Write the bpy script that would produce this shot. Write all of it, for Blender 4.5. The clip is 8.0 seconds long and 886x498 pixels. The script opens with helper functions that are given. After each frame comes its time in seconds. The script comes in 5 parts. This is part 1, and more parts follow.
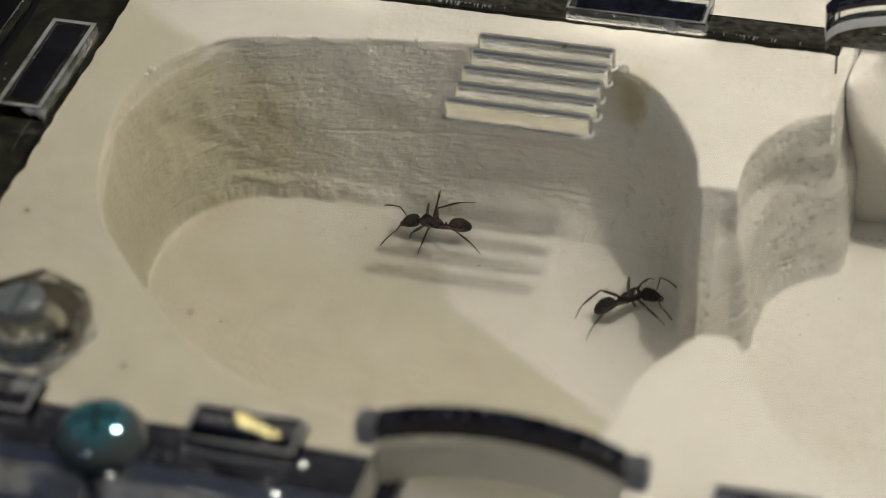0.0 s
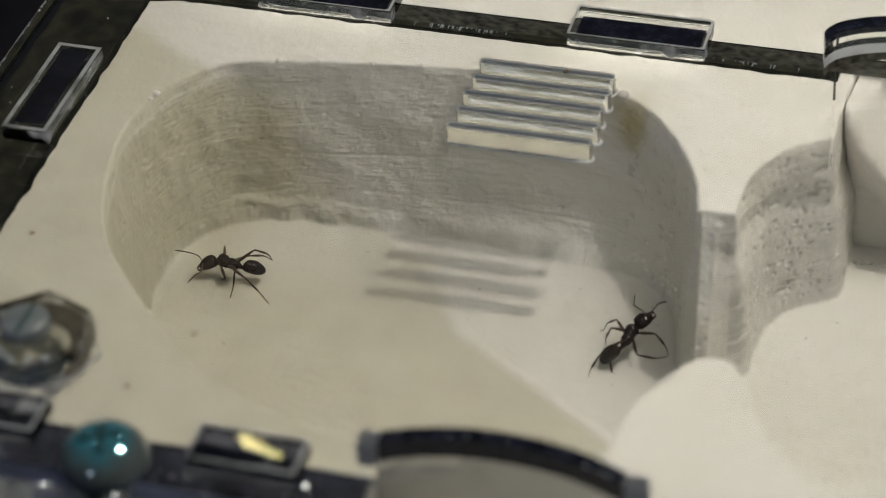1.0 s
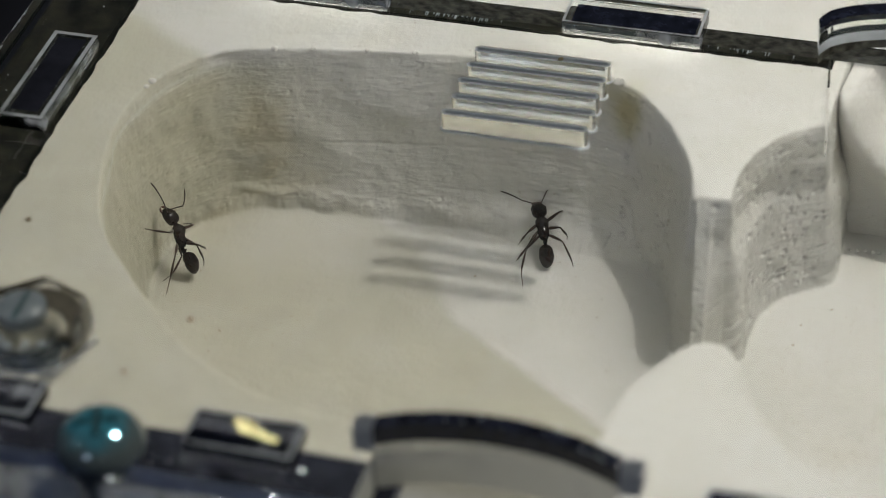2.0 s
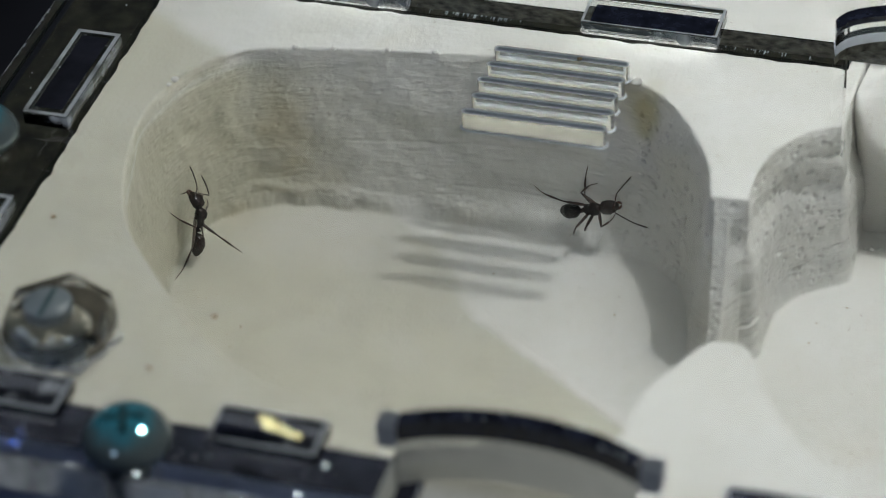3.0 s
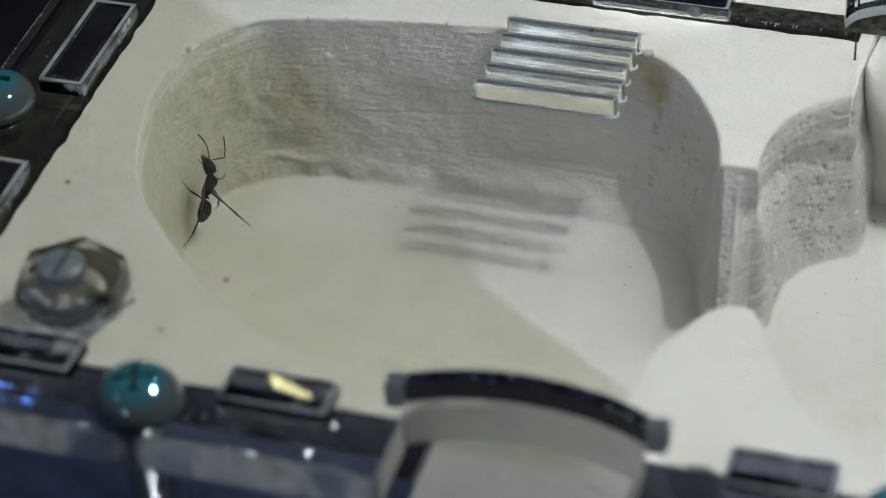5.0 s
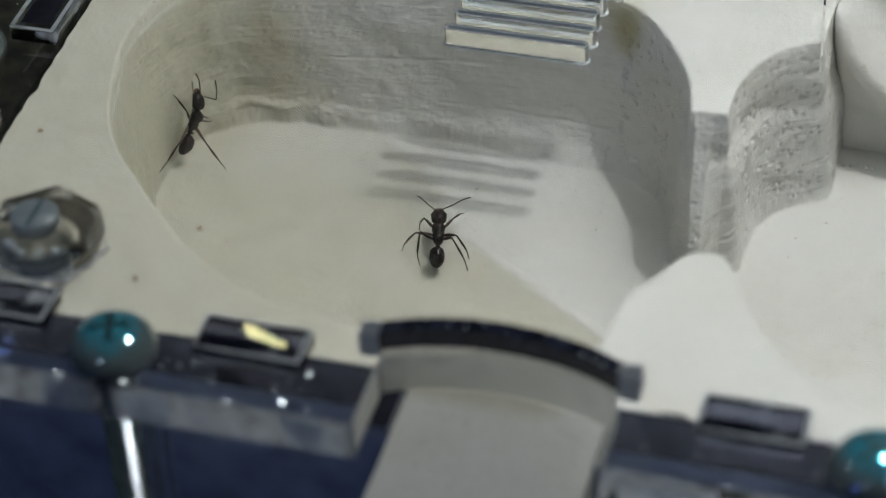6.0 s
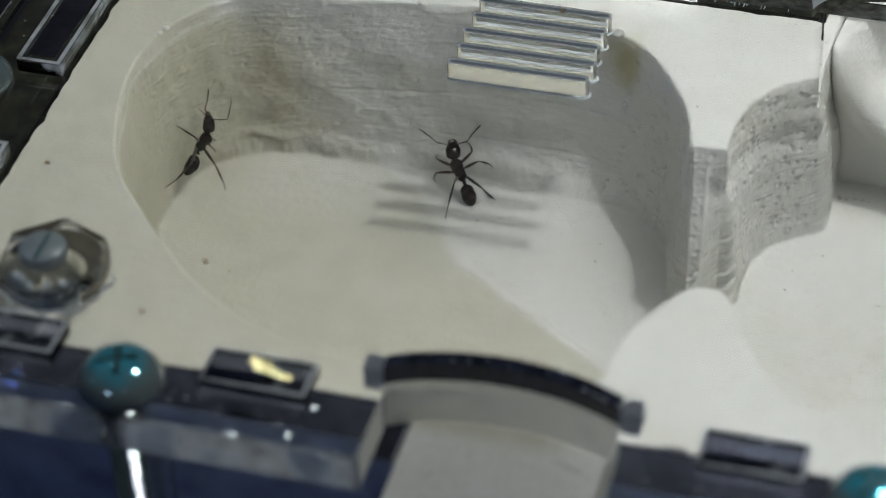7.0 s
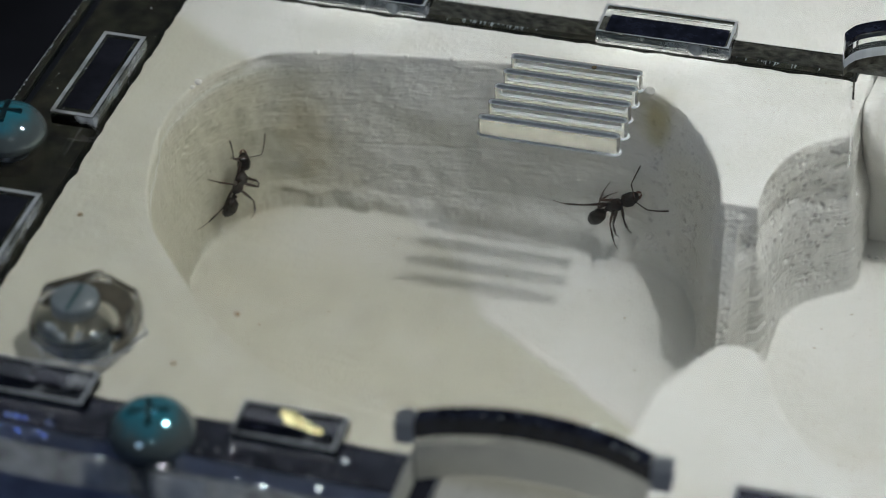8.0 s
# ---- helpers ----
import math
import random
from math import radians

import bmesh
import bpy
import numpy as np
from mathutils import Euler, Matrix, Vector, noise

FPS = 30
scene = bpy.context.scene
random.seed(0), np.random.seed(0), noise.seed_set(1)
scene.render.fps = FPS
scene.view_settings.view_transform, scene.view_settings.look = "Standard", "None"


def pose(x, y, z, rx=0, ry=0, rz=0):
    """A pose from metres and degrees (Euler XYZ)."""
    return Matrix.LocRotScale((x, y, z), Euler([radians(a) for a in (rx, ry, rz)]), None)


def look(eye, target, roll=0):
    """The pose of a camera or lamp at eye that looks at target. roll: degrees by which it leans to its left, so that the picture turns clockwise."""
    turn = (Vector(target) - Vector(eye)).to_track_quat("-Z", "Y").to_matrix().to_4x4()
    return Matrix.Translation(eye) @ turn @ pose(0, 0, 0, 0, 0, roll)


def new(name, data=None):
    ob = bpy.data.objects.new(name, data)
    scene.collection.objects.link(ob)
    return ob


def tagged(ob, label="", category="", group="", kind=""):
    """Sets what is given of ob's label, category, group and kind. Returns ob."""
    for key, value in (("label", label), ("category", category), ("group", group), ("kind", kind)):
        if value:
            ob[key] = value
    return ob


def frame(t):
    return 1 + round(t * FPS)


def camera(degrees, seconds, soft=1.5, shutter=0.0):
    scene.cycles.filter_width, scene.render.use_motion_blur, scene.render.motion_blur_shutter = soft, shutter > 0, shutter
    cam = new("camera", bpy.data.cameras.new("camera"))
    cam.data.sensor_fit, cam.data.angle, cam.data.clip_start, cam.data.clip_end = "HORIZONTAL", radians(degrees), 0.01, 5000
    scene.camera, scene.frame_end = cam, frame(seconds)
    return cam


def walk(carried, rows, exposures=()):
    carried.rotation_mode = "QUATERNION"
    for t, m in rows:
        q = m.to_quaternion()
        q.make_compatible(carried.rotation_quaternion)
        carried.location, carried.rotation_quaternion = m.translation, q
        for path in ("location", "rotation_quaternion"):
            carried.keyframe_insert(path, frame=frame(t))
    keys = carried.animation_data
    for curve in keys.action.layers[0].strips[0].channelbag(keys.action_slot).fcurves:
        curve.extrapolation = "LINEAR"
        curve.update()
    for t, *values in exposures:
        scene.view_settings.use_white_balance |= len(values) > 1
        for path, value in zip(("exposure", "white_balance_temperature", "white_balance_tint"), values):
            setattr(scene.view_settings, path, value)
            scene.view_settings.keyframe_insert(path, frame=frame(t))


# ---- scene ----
MM = 0.001          # the nest is laid out in millimetres

# camera: seconds, x, y, z in mm, yaw, pitch, roll in degrees
PATH = [
    (0.0, 69.83, -147.83, 105.14, 18.060, -39.507, -3.604),
    (0.5, 69.72, -148.08, 105.28, 18.063, -39.053, -3.479),
    (1.0, 70.07, -149.05, 105.95, 17.994, -38.931, -3.393),
    (1.5, 70.41, -149.52, 105.10, 17.898, -38.859, -3.380),
    (3.0, 69.56, -151.18, 107.15, 17.994, -39.173, -3.244),
    (3.5, 69.10, -152.13, 107.50, 18.166, -39.043, -3.091),
    (4.0, 69.84, -152.37, 107.22, 18.650, -38.961, -3.202),
    (4.5, 70.27, -152.67, 106.98, 18.659, -39.102, -3.266),
    (4.7, 71.12, -153.46, 105.89, 18.774, -38.877, -3.373),
    (6.0, 70.57, -153.43, 107.14, 17.751, -40.616, -3.032),
    (6.5, 70.35, -153.68, 108.02, 17.449, -40.846, -2.737),
    (7.0, 69.71, -154.26, 109.75, 17.307, -40.421, -2.508),
    (7.5, 69.49, -154.64, 110.19, 17.510, -39.581, -2.327),
    (8.0, 69.17, -154.77, 110.04, 17.849, -39.156, -2.348),
]


def eye(x, y, z, yaw, pitch, roll):
    a, p = radians(yaw), radians(pitch)
    ahead = Vector((-math.sin(a) * math.cos(p), math.cos(a) * math.cos(p), math.sin(p)))
    at = Vector((x, y, z)) * MM
    return look(at, at + ahead, roll)


cam = camera(19.766, 8.0, soft=1.0)
cam.data.dof.use_dof = True
cam.data.dof.focus_distance = 0.187
cam.data.dof.aperture_fstop = 31
EXPOSURES = [(0, 0.0, 7750, 7), (0.5, 0.0, 7550, 7), (1.0, 0.0, 7300, 6), (1.7, 0.0, 7000, 5), (3.0, 0.0, 6250, 3), (8, 0.0, 6250, 3)]
walk(cam, [(t, eye(*p)) for t, *p in PATH], EXPOSURES)

# ---- light ----
world = bpy.data.worlds.new("world")
scene.world = world
world.use_nodes = True
bg = world.node_tree.nodes["Background"]
bg.inputs[0].default_value = (0.62, 0.86, 1.0, 1)
bg.inputs[1].default_value = 0.019


def lamp(name, loc, target, size, watts, colour):
    d = bpy.data.lights.new(name, "AREA")
    d.shape, d.size, d.energy, d.color = "DISK", size * MM, watts, colour
    o = new(name, d)
    o.matrix_world = look(Vector(loc) * MM, Vector(target) * MM)
    return o


# the desk lamp over the back right corner
lamp("desk_lamp_light", (84, 0, 145), (30, -14, -14), 7.0, 0.085, (1.0, 0.985, 0.98))
# the small bright diodes of a lamp ring round the desk
for x, y, z in ((-150, 150, 300), (-220, 60, 280), (-250, -60, 260), (-80, 220, 320), (150, -300, 300), (190, -260, 290), (60, 190, 210), (-170, -110, 190)):
    lamp("diode_light", (x, y, z), (20, -20, 0), 2.2, 0.0085, (0.88, 0.92, 1.0))
# an added cool fill light off to the front, and a blue standby lamp on the desk
lamp("front_fill_light", (-120, -520, 330), (30, -10, -8), 70, 0.083, (0.66, 0.77, 0.985))
lamp("standby_light", (-160, -330, 60), (10, -50, 0), 6, 0.026, (0.08, 0.2, 1.0))


# ---- materials ----
def material(name):
    m = bpy.data.materials.new(name)
    m.use_nodes = True
    return m, m.node_tree.nodes, m.node_tree.links, m.node_tree.nodes["Principled BSDF"]


def node(nodes, kind, **values):
    n = nodes.new(kind)
    for k, v in values.items():
        n.inputs[k.replace("_", " ")].default_value = v
    return n


def ramp(nodes, stops):
    n = nodes.new("ShaderNodeValToRGB")
    e = n.color_ramp.elements
    e[0].position, e[0].color = stops[0]
    e[1].position, e[1].color = stops[-1]
    for p, c in stops[1:-1]:
        e.new(p).color = c
    return n


def maths(n, l, op, a, b=None, c=None):
    m = n.new("ShaderNodeMath")
    m.operation = op
    for k, v in enumerate((a, b, c)):
        if v is None:
            continue
        if isinstance(v, (int, float)):
            m.inputs[k].default_value = v
        else:
            l.new(v, m.inputs[k])
    return m.outputs[0]


def blend(n, l, factor, a, b):
    m = n.new("ShaderNodeMix")
    m.data_type = "RGBA"
    l.new(factor, m.inputs[0])
    for k, v in ((6, a), (7, b)):
        if isinstance(v, tuple):
            m.inputs[k].default_value = (*v, 1)
        else:
            l.new(v, m.inputs[k])
    return m.outputs[2]


def smooth_step(n, l, value, lo, hi):
    m = n.new("ShaderNodeMapRange")
    m.interpolation_type = "SMOOTHSTEP"
    m.inputs[1].default_value, m.inputs[2].default_value = lo, hi
    l.new(value, m.inputs[0])
    return m.outputs[0]


def plaster_material(name, dry, duller, stained):
    """Cast plaster: blotches, fine grain, blow holes, scraper strokes on the upright faces; a darker tone on one side,
    shade painted on its end walls.
    """
    m, n, l, b = material(name)
    co = n.new("ShaderNodeTexCoord").outputs["Object"]

    def noise_of(scale, detail=4.0, stretch=None):
        t = node(n, "ShaderNodeTexNoise", Scale=scale, Detail=detail)
        v = co
        if stretch:
            k = n.new("ShaderNodeMapping")
            k.inputs["Scale"].default_value = stretch
            l.new(co, k.inputs[0])
            v = k.outputs[0]
        l.new(v, t.inputs["Vector"])
        return t.outputs[0]

    blotch, cloud, fine = noise_of(110.0), noise_of(420.0, 5.0), noise_of(2600.0, 6.0)
    strokes = noise_of(420.0, 5.0, (1.0, 1.0, 3.6))
    hairs = noise_of(1300.0, 5.0, (0.5, 0.5, 2.8))
    xyz = n.new("ShaderNodeSeparateXYZ")
    l.new(co, xyz.inputs[0])
    x, y = xyz.outputs[0], xyz.outputs[1]
    half = smooth_step(n, l, blotch, 0.38, 0.68)
    colour = blend(n, l, maths(n, l, "MULTIPLY", half, 0.55), dry, tuple(0.5 * (p + q) for p, q in zip(dry, duller)))
    if stained:
        # the darker, yellower side lies beyond a line across the floor
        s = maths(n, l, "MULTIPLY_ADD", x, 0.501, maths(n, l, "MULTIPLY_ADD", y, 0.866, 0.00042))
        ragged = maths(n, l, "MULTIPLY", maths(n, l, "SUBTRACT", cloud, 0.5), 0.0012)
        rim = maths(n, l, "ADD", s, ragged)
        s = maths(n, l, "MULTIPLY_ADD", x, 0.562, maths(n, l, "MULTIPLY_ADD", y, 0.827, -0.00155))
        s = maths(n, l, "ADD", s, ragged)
        # it runs a little further along the back wall and fades by half there
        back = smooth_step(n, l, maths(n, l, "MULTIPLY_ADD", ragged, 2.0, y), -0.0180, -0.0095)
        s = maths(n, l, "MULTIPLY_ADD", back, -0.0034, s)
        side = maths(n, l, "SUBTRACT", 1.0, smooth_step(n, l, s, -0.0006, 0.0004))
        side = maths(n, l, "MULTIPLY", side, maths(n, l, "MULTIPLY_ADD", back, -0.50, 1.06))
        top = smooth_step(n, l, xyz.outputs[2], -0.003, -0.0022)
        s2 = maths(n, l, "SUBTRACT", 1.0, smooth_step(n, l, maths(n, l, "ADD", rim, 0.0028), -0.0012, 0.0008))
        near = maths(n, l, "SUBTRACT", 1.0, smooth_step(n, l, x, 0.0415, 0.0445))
        tone_mask = maths(n, l, "ADD", maths(n, l, "MULTIPLY", side, maths(n, l, "SUBTRACT", 1.0, smooth_step(n, l, xyz.outputs[2], -0.0148, -0.0125))), maths(n, l, "MULTIPLY", s2, top))
        tone_mask = maths(n, l, "MULTIPLY", tone_mask, near)
        # the tongue in the port lies outside the darker side and keeps its own colour
        tone_mask = maths(n, l, "MULTIPLY", tone_mask, smooth_step(n, l, y, -0.0475, -0.0455))
        # left-end walls up to the rim: yellower tone, plus shade painted into the colour
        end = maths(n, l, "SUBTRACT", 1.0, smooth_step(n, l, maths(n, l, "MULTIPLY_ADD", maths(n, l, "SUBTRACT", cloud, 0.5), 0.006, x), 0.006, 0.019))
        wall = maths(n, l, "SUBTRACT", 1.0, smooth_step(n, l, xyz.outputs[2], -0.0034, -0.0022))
        tone_mask = maths(n, l, "MAXIMUM", tone_mask, maths(n, l, "MULTIPLY", end, wall))
        # deeper painted shade on the walls at the very end
        end_shade = maths(n, l, "MULTIPLY", maths(n, l, "SUBTRACT", 1.0, smooth_step(n, l, maths(n, l, "MULTIPLY_ADD", maths(n, l, "SUBTRACT", cloud, 0.5), 0.004, x), 0.0055, 0.011)), maths(n, l, "MULTIPLY", wall, smooth_step(n, l, xyz.outputs[2], -0.0151, -0.0138)))
        colour = blend(n, l, tone_mask, colour, blend(n, l, smooth_step(n, l, cloud, 0.35, 0.7), duller, tuple(c * 0.93 for c in duller)))
    grain = smooth_step(n, l, noise_of(2400.0, 3.0), 0.40, 0.66)
    colour = blend(n, l, maths(n, l, "MULTIPLY", grain, 0.17), colour, tuple(c * 0.82 for c in duller))
    mottle = smooth_step(n, l, noise_of(260.0, 6.0), 0.46, 0.66)
    colour = blend(n, l, maths(n, l, "MULTIPLY", mottle, 0.14), colour, tuple(c * 0.86 for c in dry))
    # dirt smudges
    smudge = smooth_step(n, l, noise_of(75.0, 7.0), 0.60, 0.78)
    colour = blend(n, l, maths(n, l, "MULTIPLY", smudge, 0.22), colour, (0.42, 0.35, 0.22))
    if stained:
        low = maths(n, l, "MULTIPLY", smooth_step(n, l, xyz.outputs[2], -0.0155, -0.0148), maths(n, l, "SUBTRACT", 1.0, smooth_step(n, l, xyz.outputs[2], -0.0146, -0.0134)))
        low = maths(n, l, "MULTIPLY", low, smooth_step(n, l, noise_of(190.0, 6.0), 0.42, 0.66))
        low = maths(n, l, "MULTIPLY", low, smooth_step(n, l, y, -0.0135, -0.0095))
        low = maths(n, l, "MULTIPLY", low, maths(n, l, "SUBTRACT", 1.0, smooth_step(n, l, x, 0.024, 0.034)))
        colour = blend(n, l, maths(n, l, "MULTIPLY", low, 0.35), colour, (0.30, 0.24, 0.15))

        def spot(at, size, strength, tint):
            d = n.new("ShaderNodeVectorMath")
            d.operation = "SUBTRACT"
            l.new(co, d.inputs[0])
            d.inputs[1].default_value = [v * MM for v in at]
            k = n.new("ShaderNodeVectorMath")
            k.operation = "DIVIDE"
            l.new(d.outputs[0], k.inputs[0])
            k.inputs[1].default_value = [v * MM for v in size]
            e = n.new("ShaderNodeVectorMath")
            e.operation = "LENGTH"
            l.new(k.outputs[0], e.inputs[0])
            r = maths(n, l, "MULTIPLY_ADD", maths(n, l, "SUBTRACT", cloud, 0.5), 1.3, e.outputs["Value"])
            f = maths(n, l, "SUBTRACT", 1.0, smooth_step(n, l, r, 0.25, 1.1))
            return blend(n, l, maths(n, l, "MULTIPLY", f, strength), colour, tint)

        # painted shade on the end walls, brown seepage in that corner, a mouldy patch under the rim by the slots
        colour = blend(n, l, maths(n, l, "MULTIPLY", end_shade, 0.75), colour, (0.41, 0.385, 0.30))
        colour = spot((10.9, -6.8, -8.3), (2.6, 2.4, 4.6), 0.34, (0.43, 0.36, 0.22))
        colour = spot((12.4, -7.0, -12.6), (3.6, 2.2, 1.9), 0.22, (0.45, 0.38, 0.24))
        # two spots paint the beige shading of the second chamber's sloped wall
        colour = spot((57.5, -35.5, -15.0), (4.2, 5.5, 3.0), 0.55, duller)
        colour = spot((62.5, -38.0, -15.0), (5.5, 4.0, 3.0), 0.55, duller)
        colour = spot((38.3, -5.3, -3.6), (2.3, 1.9, 2.6), 0.85, (0.40, 0.355, 0.20))
    # rare dark grains
    def dots(scale, radius, keep, flat=False):
        g = node(n, "ShaderNodeTexVoronoi", Scale=scale)
        g.voronoi_dimensions = "2D" if flat else "3D"
        l.new(co, g.inputs["Vector"])
        sep = n.new("ShaderNodeSeparateColor")
        l.new(g.outputs["Color"], sep.inputs[0])
        size = maths(n, l, "MULTIPLY_ADD", sep.outputs[1], radius, radius * 0.35)
        near_it = maths(n, l, "LESS_THAN", g.outputs["Distance"], size)
        return maths(n, l, "MULTIPLY", near_it, maths(n, l, "GREATER_THAN", sep.outputs[0], keep))

    geo = n.new("ShaderNodeNewGeometry")
    nz = n.new("ShaderNodeSeparateXYZ")
    l.new(geo.outputs["True Normal"], nz.inputs[0])
    upright = smooth_step(n, l, maths(n, l, "ABSOLUTE", nz.outputs[2]), 0.75, 0.35)
    level = maths(n, l, "SUBTRACT", 1.0, upright)
    specks = maths(n, l, "MAXIMUM", dots(420.0, 0.040, 0.72, True), maths(n, l, "MAXIMUM", dots(1000.0, 0.065, 0.72, True), dots(1700.0, 0.10, 0.80, True)))
    colour = blend(n, l, maths(n, l, "MULTIPLY", maths(n, l, "MULTIPLY", specks, level), 0.58), colour, (0.22, 0.15, 0.08))
    holes = maths(n, l, "MULTIPLY", maths(n, l, "MAXIMUM", dots(1500.0, 0.20, 0.84), dots(2600.0, 0.24, 0.82)), upright)
    colour = blend(n, l, maths(n, l, "MULTIPLY", holes, 0.45), colour, (0.36, 0.31, 0.24))
    l.new(colour, b.inputs["Base Color"])
    b.inputs["Roughness"].default_value = 0.92
    b.inputs["Specular IOR Level"].default_value = 0.15
    # relief: strokes and blow holes where the face is upright
    rough = maths(n, l, "MULTIPLY_ADD", hairs, 0.55, maths(n, l, "MULTIPLY_ADD", strokes, 0.12, maths(n, l, "MULTIPLY_ADD", noise_of(950.0, 5.0), 0.52, maths(n, l, "MULTIPLY", holes, -0.9))))
    height = maths(n, l, "MULTIPLY_ADD", rough, upright, maths(n, l, "MULTIPLY_ADD", fine, 0.34, maths(n, l, "MULTIPLY_ADD", noise_of(1100.0, 4.0), 0.48, maths(n, l, "MULTIPLY", cloud, 0.45))))
    if stained:
        ridge = smooth_step(n, l, maths(n, l, "ABSOLUTE", maths(n, l, "SUBTRACT", s, 0.0003)), 0.0006, 0.0)
        ridge = maths(n, l, "MULTIPLY", ridge, maths(n, l, "SUBTRACT", 1.0, smooth_step(n, l, xyz.outputs[2], -0.0151, -0.0147)))
        height = maths(n, l, "MULTIPLY_ADD", maths(n, l, "MULTIPLY", ridge, smooth_step(n, l, x, 0.024, 0.031)), 0.6, height)
    bump = node(n, "ShaderNodeBump", Strength=1.0, Distance=0.00016)
    l.new(height, bump.inputs["Height"])
    l.new(bump.outputs[0], b.inputs["Normal"])
    return m


def glass_material(name, tint, rough=0.0, ior=1.49):
    m, n, l, b = material(name)
    b.inputs["Base Color"].default_value = (*tint, 1)
    b.inputs["Transmission Weight"].default_value = 1.0
    b.inputs["IOR"].default_value = ior
    b.inputs["Roughness"].default_value = rough
    return m


def solid_material(name, colour, rough, metal=0.0, scale=900.0, vary=0.25, bumps=0.0):
    m, n, l, b = material(name)
    co = n.new("ShaderNodeTexCoord")
    t = node(n, "ShaderNodeTexNoise", Scale=scale, Detail=4.0)
    l.new(co.outputs["Object"], t.inputs["Vector"])
    lo, hi = [c * (1 - vary) for c in colour], [min(1, c * (1 + vary)) for c in colour]
    r = ramp(n, [(0.3, (*lo, 1)), (0.7, (*hi, 1))])
    l.new(t.outputs[0], r.inputs[0])
    l.new(r.outputs[0], b.inputs["Base Color"])
    b.inputs["Roughness"].default_value, b.inputs["Metallic"].default_value = rough, metal
    if bumps:
        k = node(n, "ShaderNodeBump", Strength=0.4, Distance=bumps)
        l.new(t.outputs[0], k.inputs["Height"])
        l.new(k.outputs[0], b.inputs["Normal"])
    return m


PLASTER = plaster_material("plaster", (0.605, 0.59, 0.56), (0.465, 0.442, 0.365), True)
PLASTER_DRY = plaster_material("plaster_dry", (0.605, 0.59, 0.56), (0.56, 0.53, 0.47), False)
ACRYLIC = glass_material("acrylic", (0.97, 0.98, 0.98))
GREYED = glass_material("greyed_acrylic", (0.84, 0.82, 0.77))
BLUISH = glass_material("bluish_acrylic", (0.16, 0.17, 0.24))
INKY = solid_material("inky_acrylic", (0.016, 0.018, 0.032), 0.12, 0.0, 900.0, 0.6, 0.00006)
def plated_material(name, crown, skirt):
    """Blue zinc plating: teal on the crown, which also paints in the reflected room, olive towards the edge of the
    head.
    """
    m, n, l, b = material(name)
    co = n.new("ShaderNodeTexCoord").outputs["Object"]
    xyz = n.new("ShaderNodeSeparateXYZ")
    l.new(co, xyz.inputs[0])
    t = node(n, "ShaderNodeTexNoise", Scale=700.0, Detail=3.0)
    l.new(co, t.inputs["Vector"])
    high = maths(n, l, "MULTIPLY_ADD", maths(n, l, "SUBTRACT", t.outputs[0], 0.5), 0.0012, xyz.outputs[2])
    l.new(blend(n, l, smooth_step(n, l, high, 0.0012, 0.0023), skirt, crown), b.inputs["Base Color"])
    b.inputs["Metallic"].default_value, b.inputs["Roughness"].default_value = 0.62, 0.05
    b.inputs["Coat Weight"].default_value, b.inputs["Coat Roughness"].default_value = 0.7, 0.02
    k = node(n, "ShaderNodeBump", Strength=0.6, Distance=0.00014)
    l.new(t.outputs[0], k.inputs["Height"])
    l.new(k.outputs[0], b.inputs["Normal"])
    return m


STEEL = plated_material("zinc_steel", (0.12, 0.66, 0.86), (0.36, 0.42, 0.42))
DARK = solid_material("dark_tabletop", (0.020, 0.020, 0.026), 0.7, 0.0, 60.0, 0.4)
DARK.node_tree.nodes["Principled BSDF"].inputs["Specular IOR Level"].default_value = 0.1
BRIGHT = solid_material("bright_thread", (0.88, 0.92, 0.95), 0.10, 1.0)
STEEL_DARK = solid_material("dark_recess", (0.10, 0.19, 0.21), 0.35, 1.0)
OLIVE = solid_material("dusty_dark_acrylic", (0.013, 0.012, 0.008), 0.75, 0.0, 700.0, 0.8)
NAVY = solid_material("navy_acrylic", (0.33, 0.37, 0.52), 0.4, 0.0, 300.0, 0.25)
for mat in (OLIVE, NAVY):
    mat.node_tree.nodes["Principled BSDF"].inputs["Specular IOR Level"].default_value = 0.08
BLACK_MASK = solid_material("black_mask", (0.021, 0.022, 0.031), 0.9, 0.0, 400.0, 0.4)
BLACK_MASK.node_tree.nodes["Principled BSDF"].inputs["Specular IOR Level"].default_value = 0.05
NYLON = solid_material("grey_nylon", (0.23, 0.27, 0.30), 0.35, 0.0, 700.0, 0.15)


UMBER = solid_material("brown_plastic", (0.085, 0.075, 0.055), 0.4, 0.0, 500.0, 0.5)
GRIME = solid_material("grimy_acrylic", (0.16, 0.15, 0.115), 0.5, 0.0, 1300.0, 0.7)
GRIME.node_tree.nodes["Principled BSDF"].inputs["Specular IOR Level"].default_value = 0.1


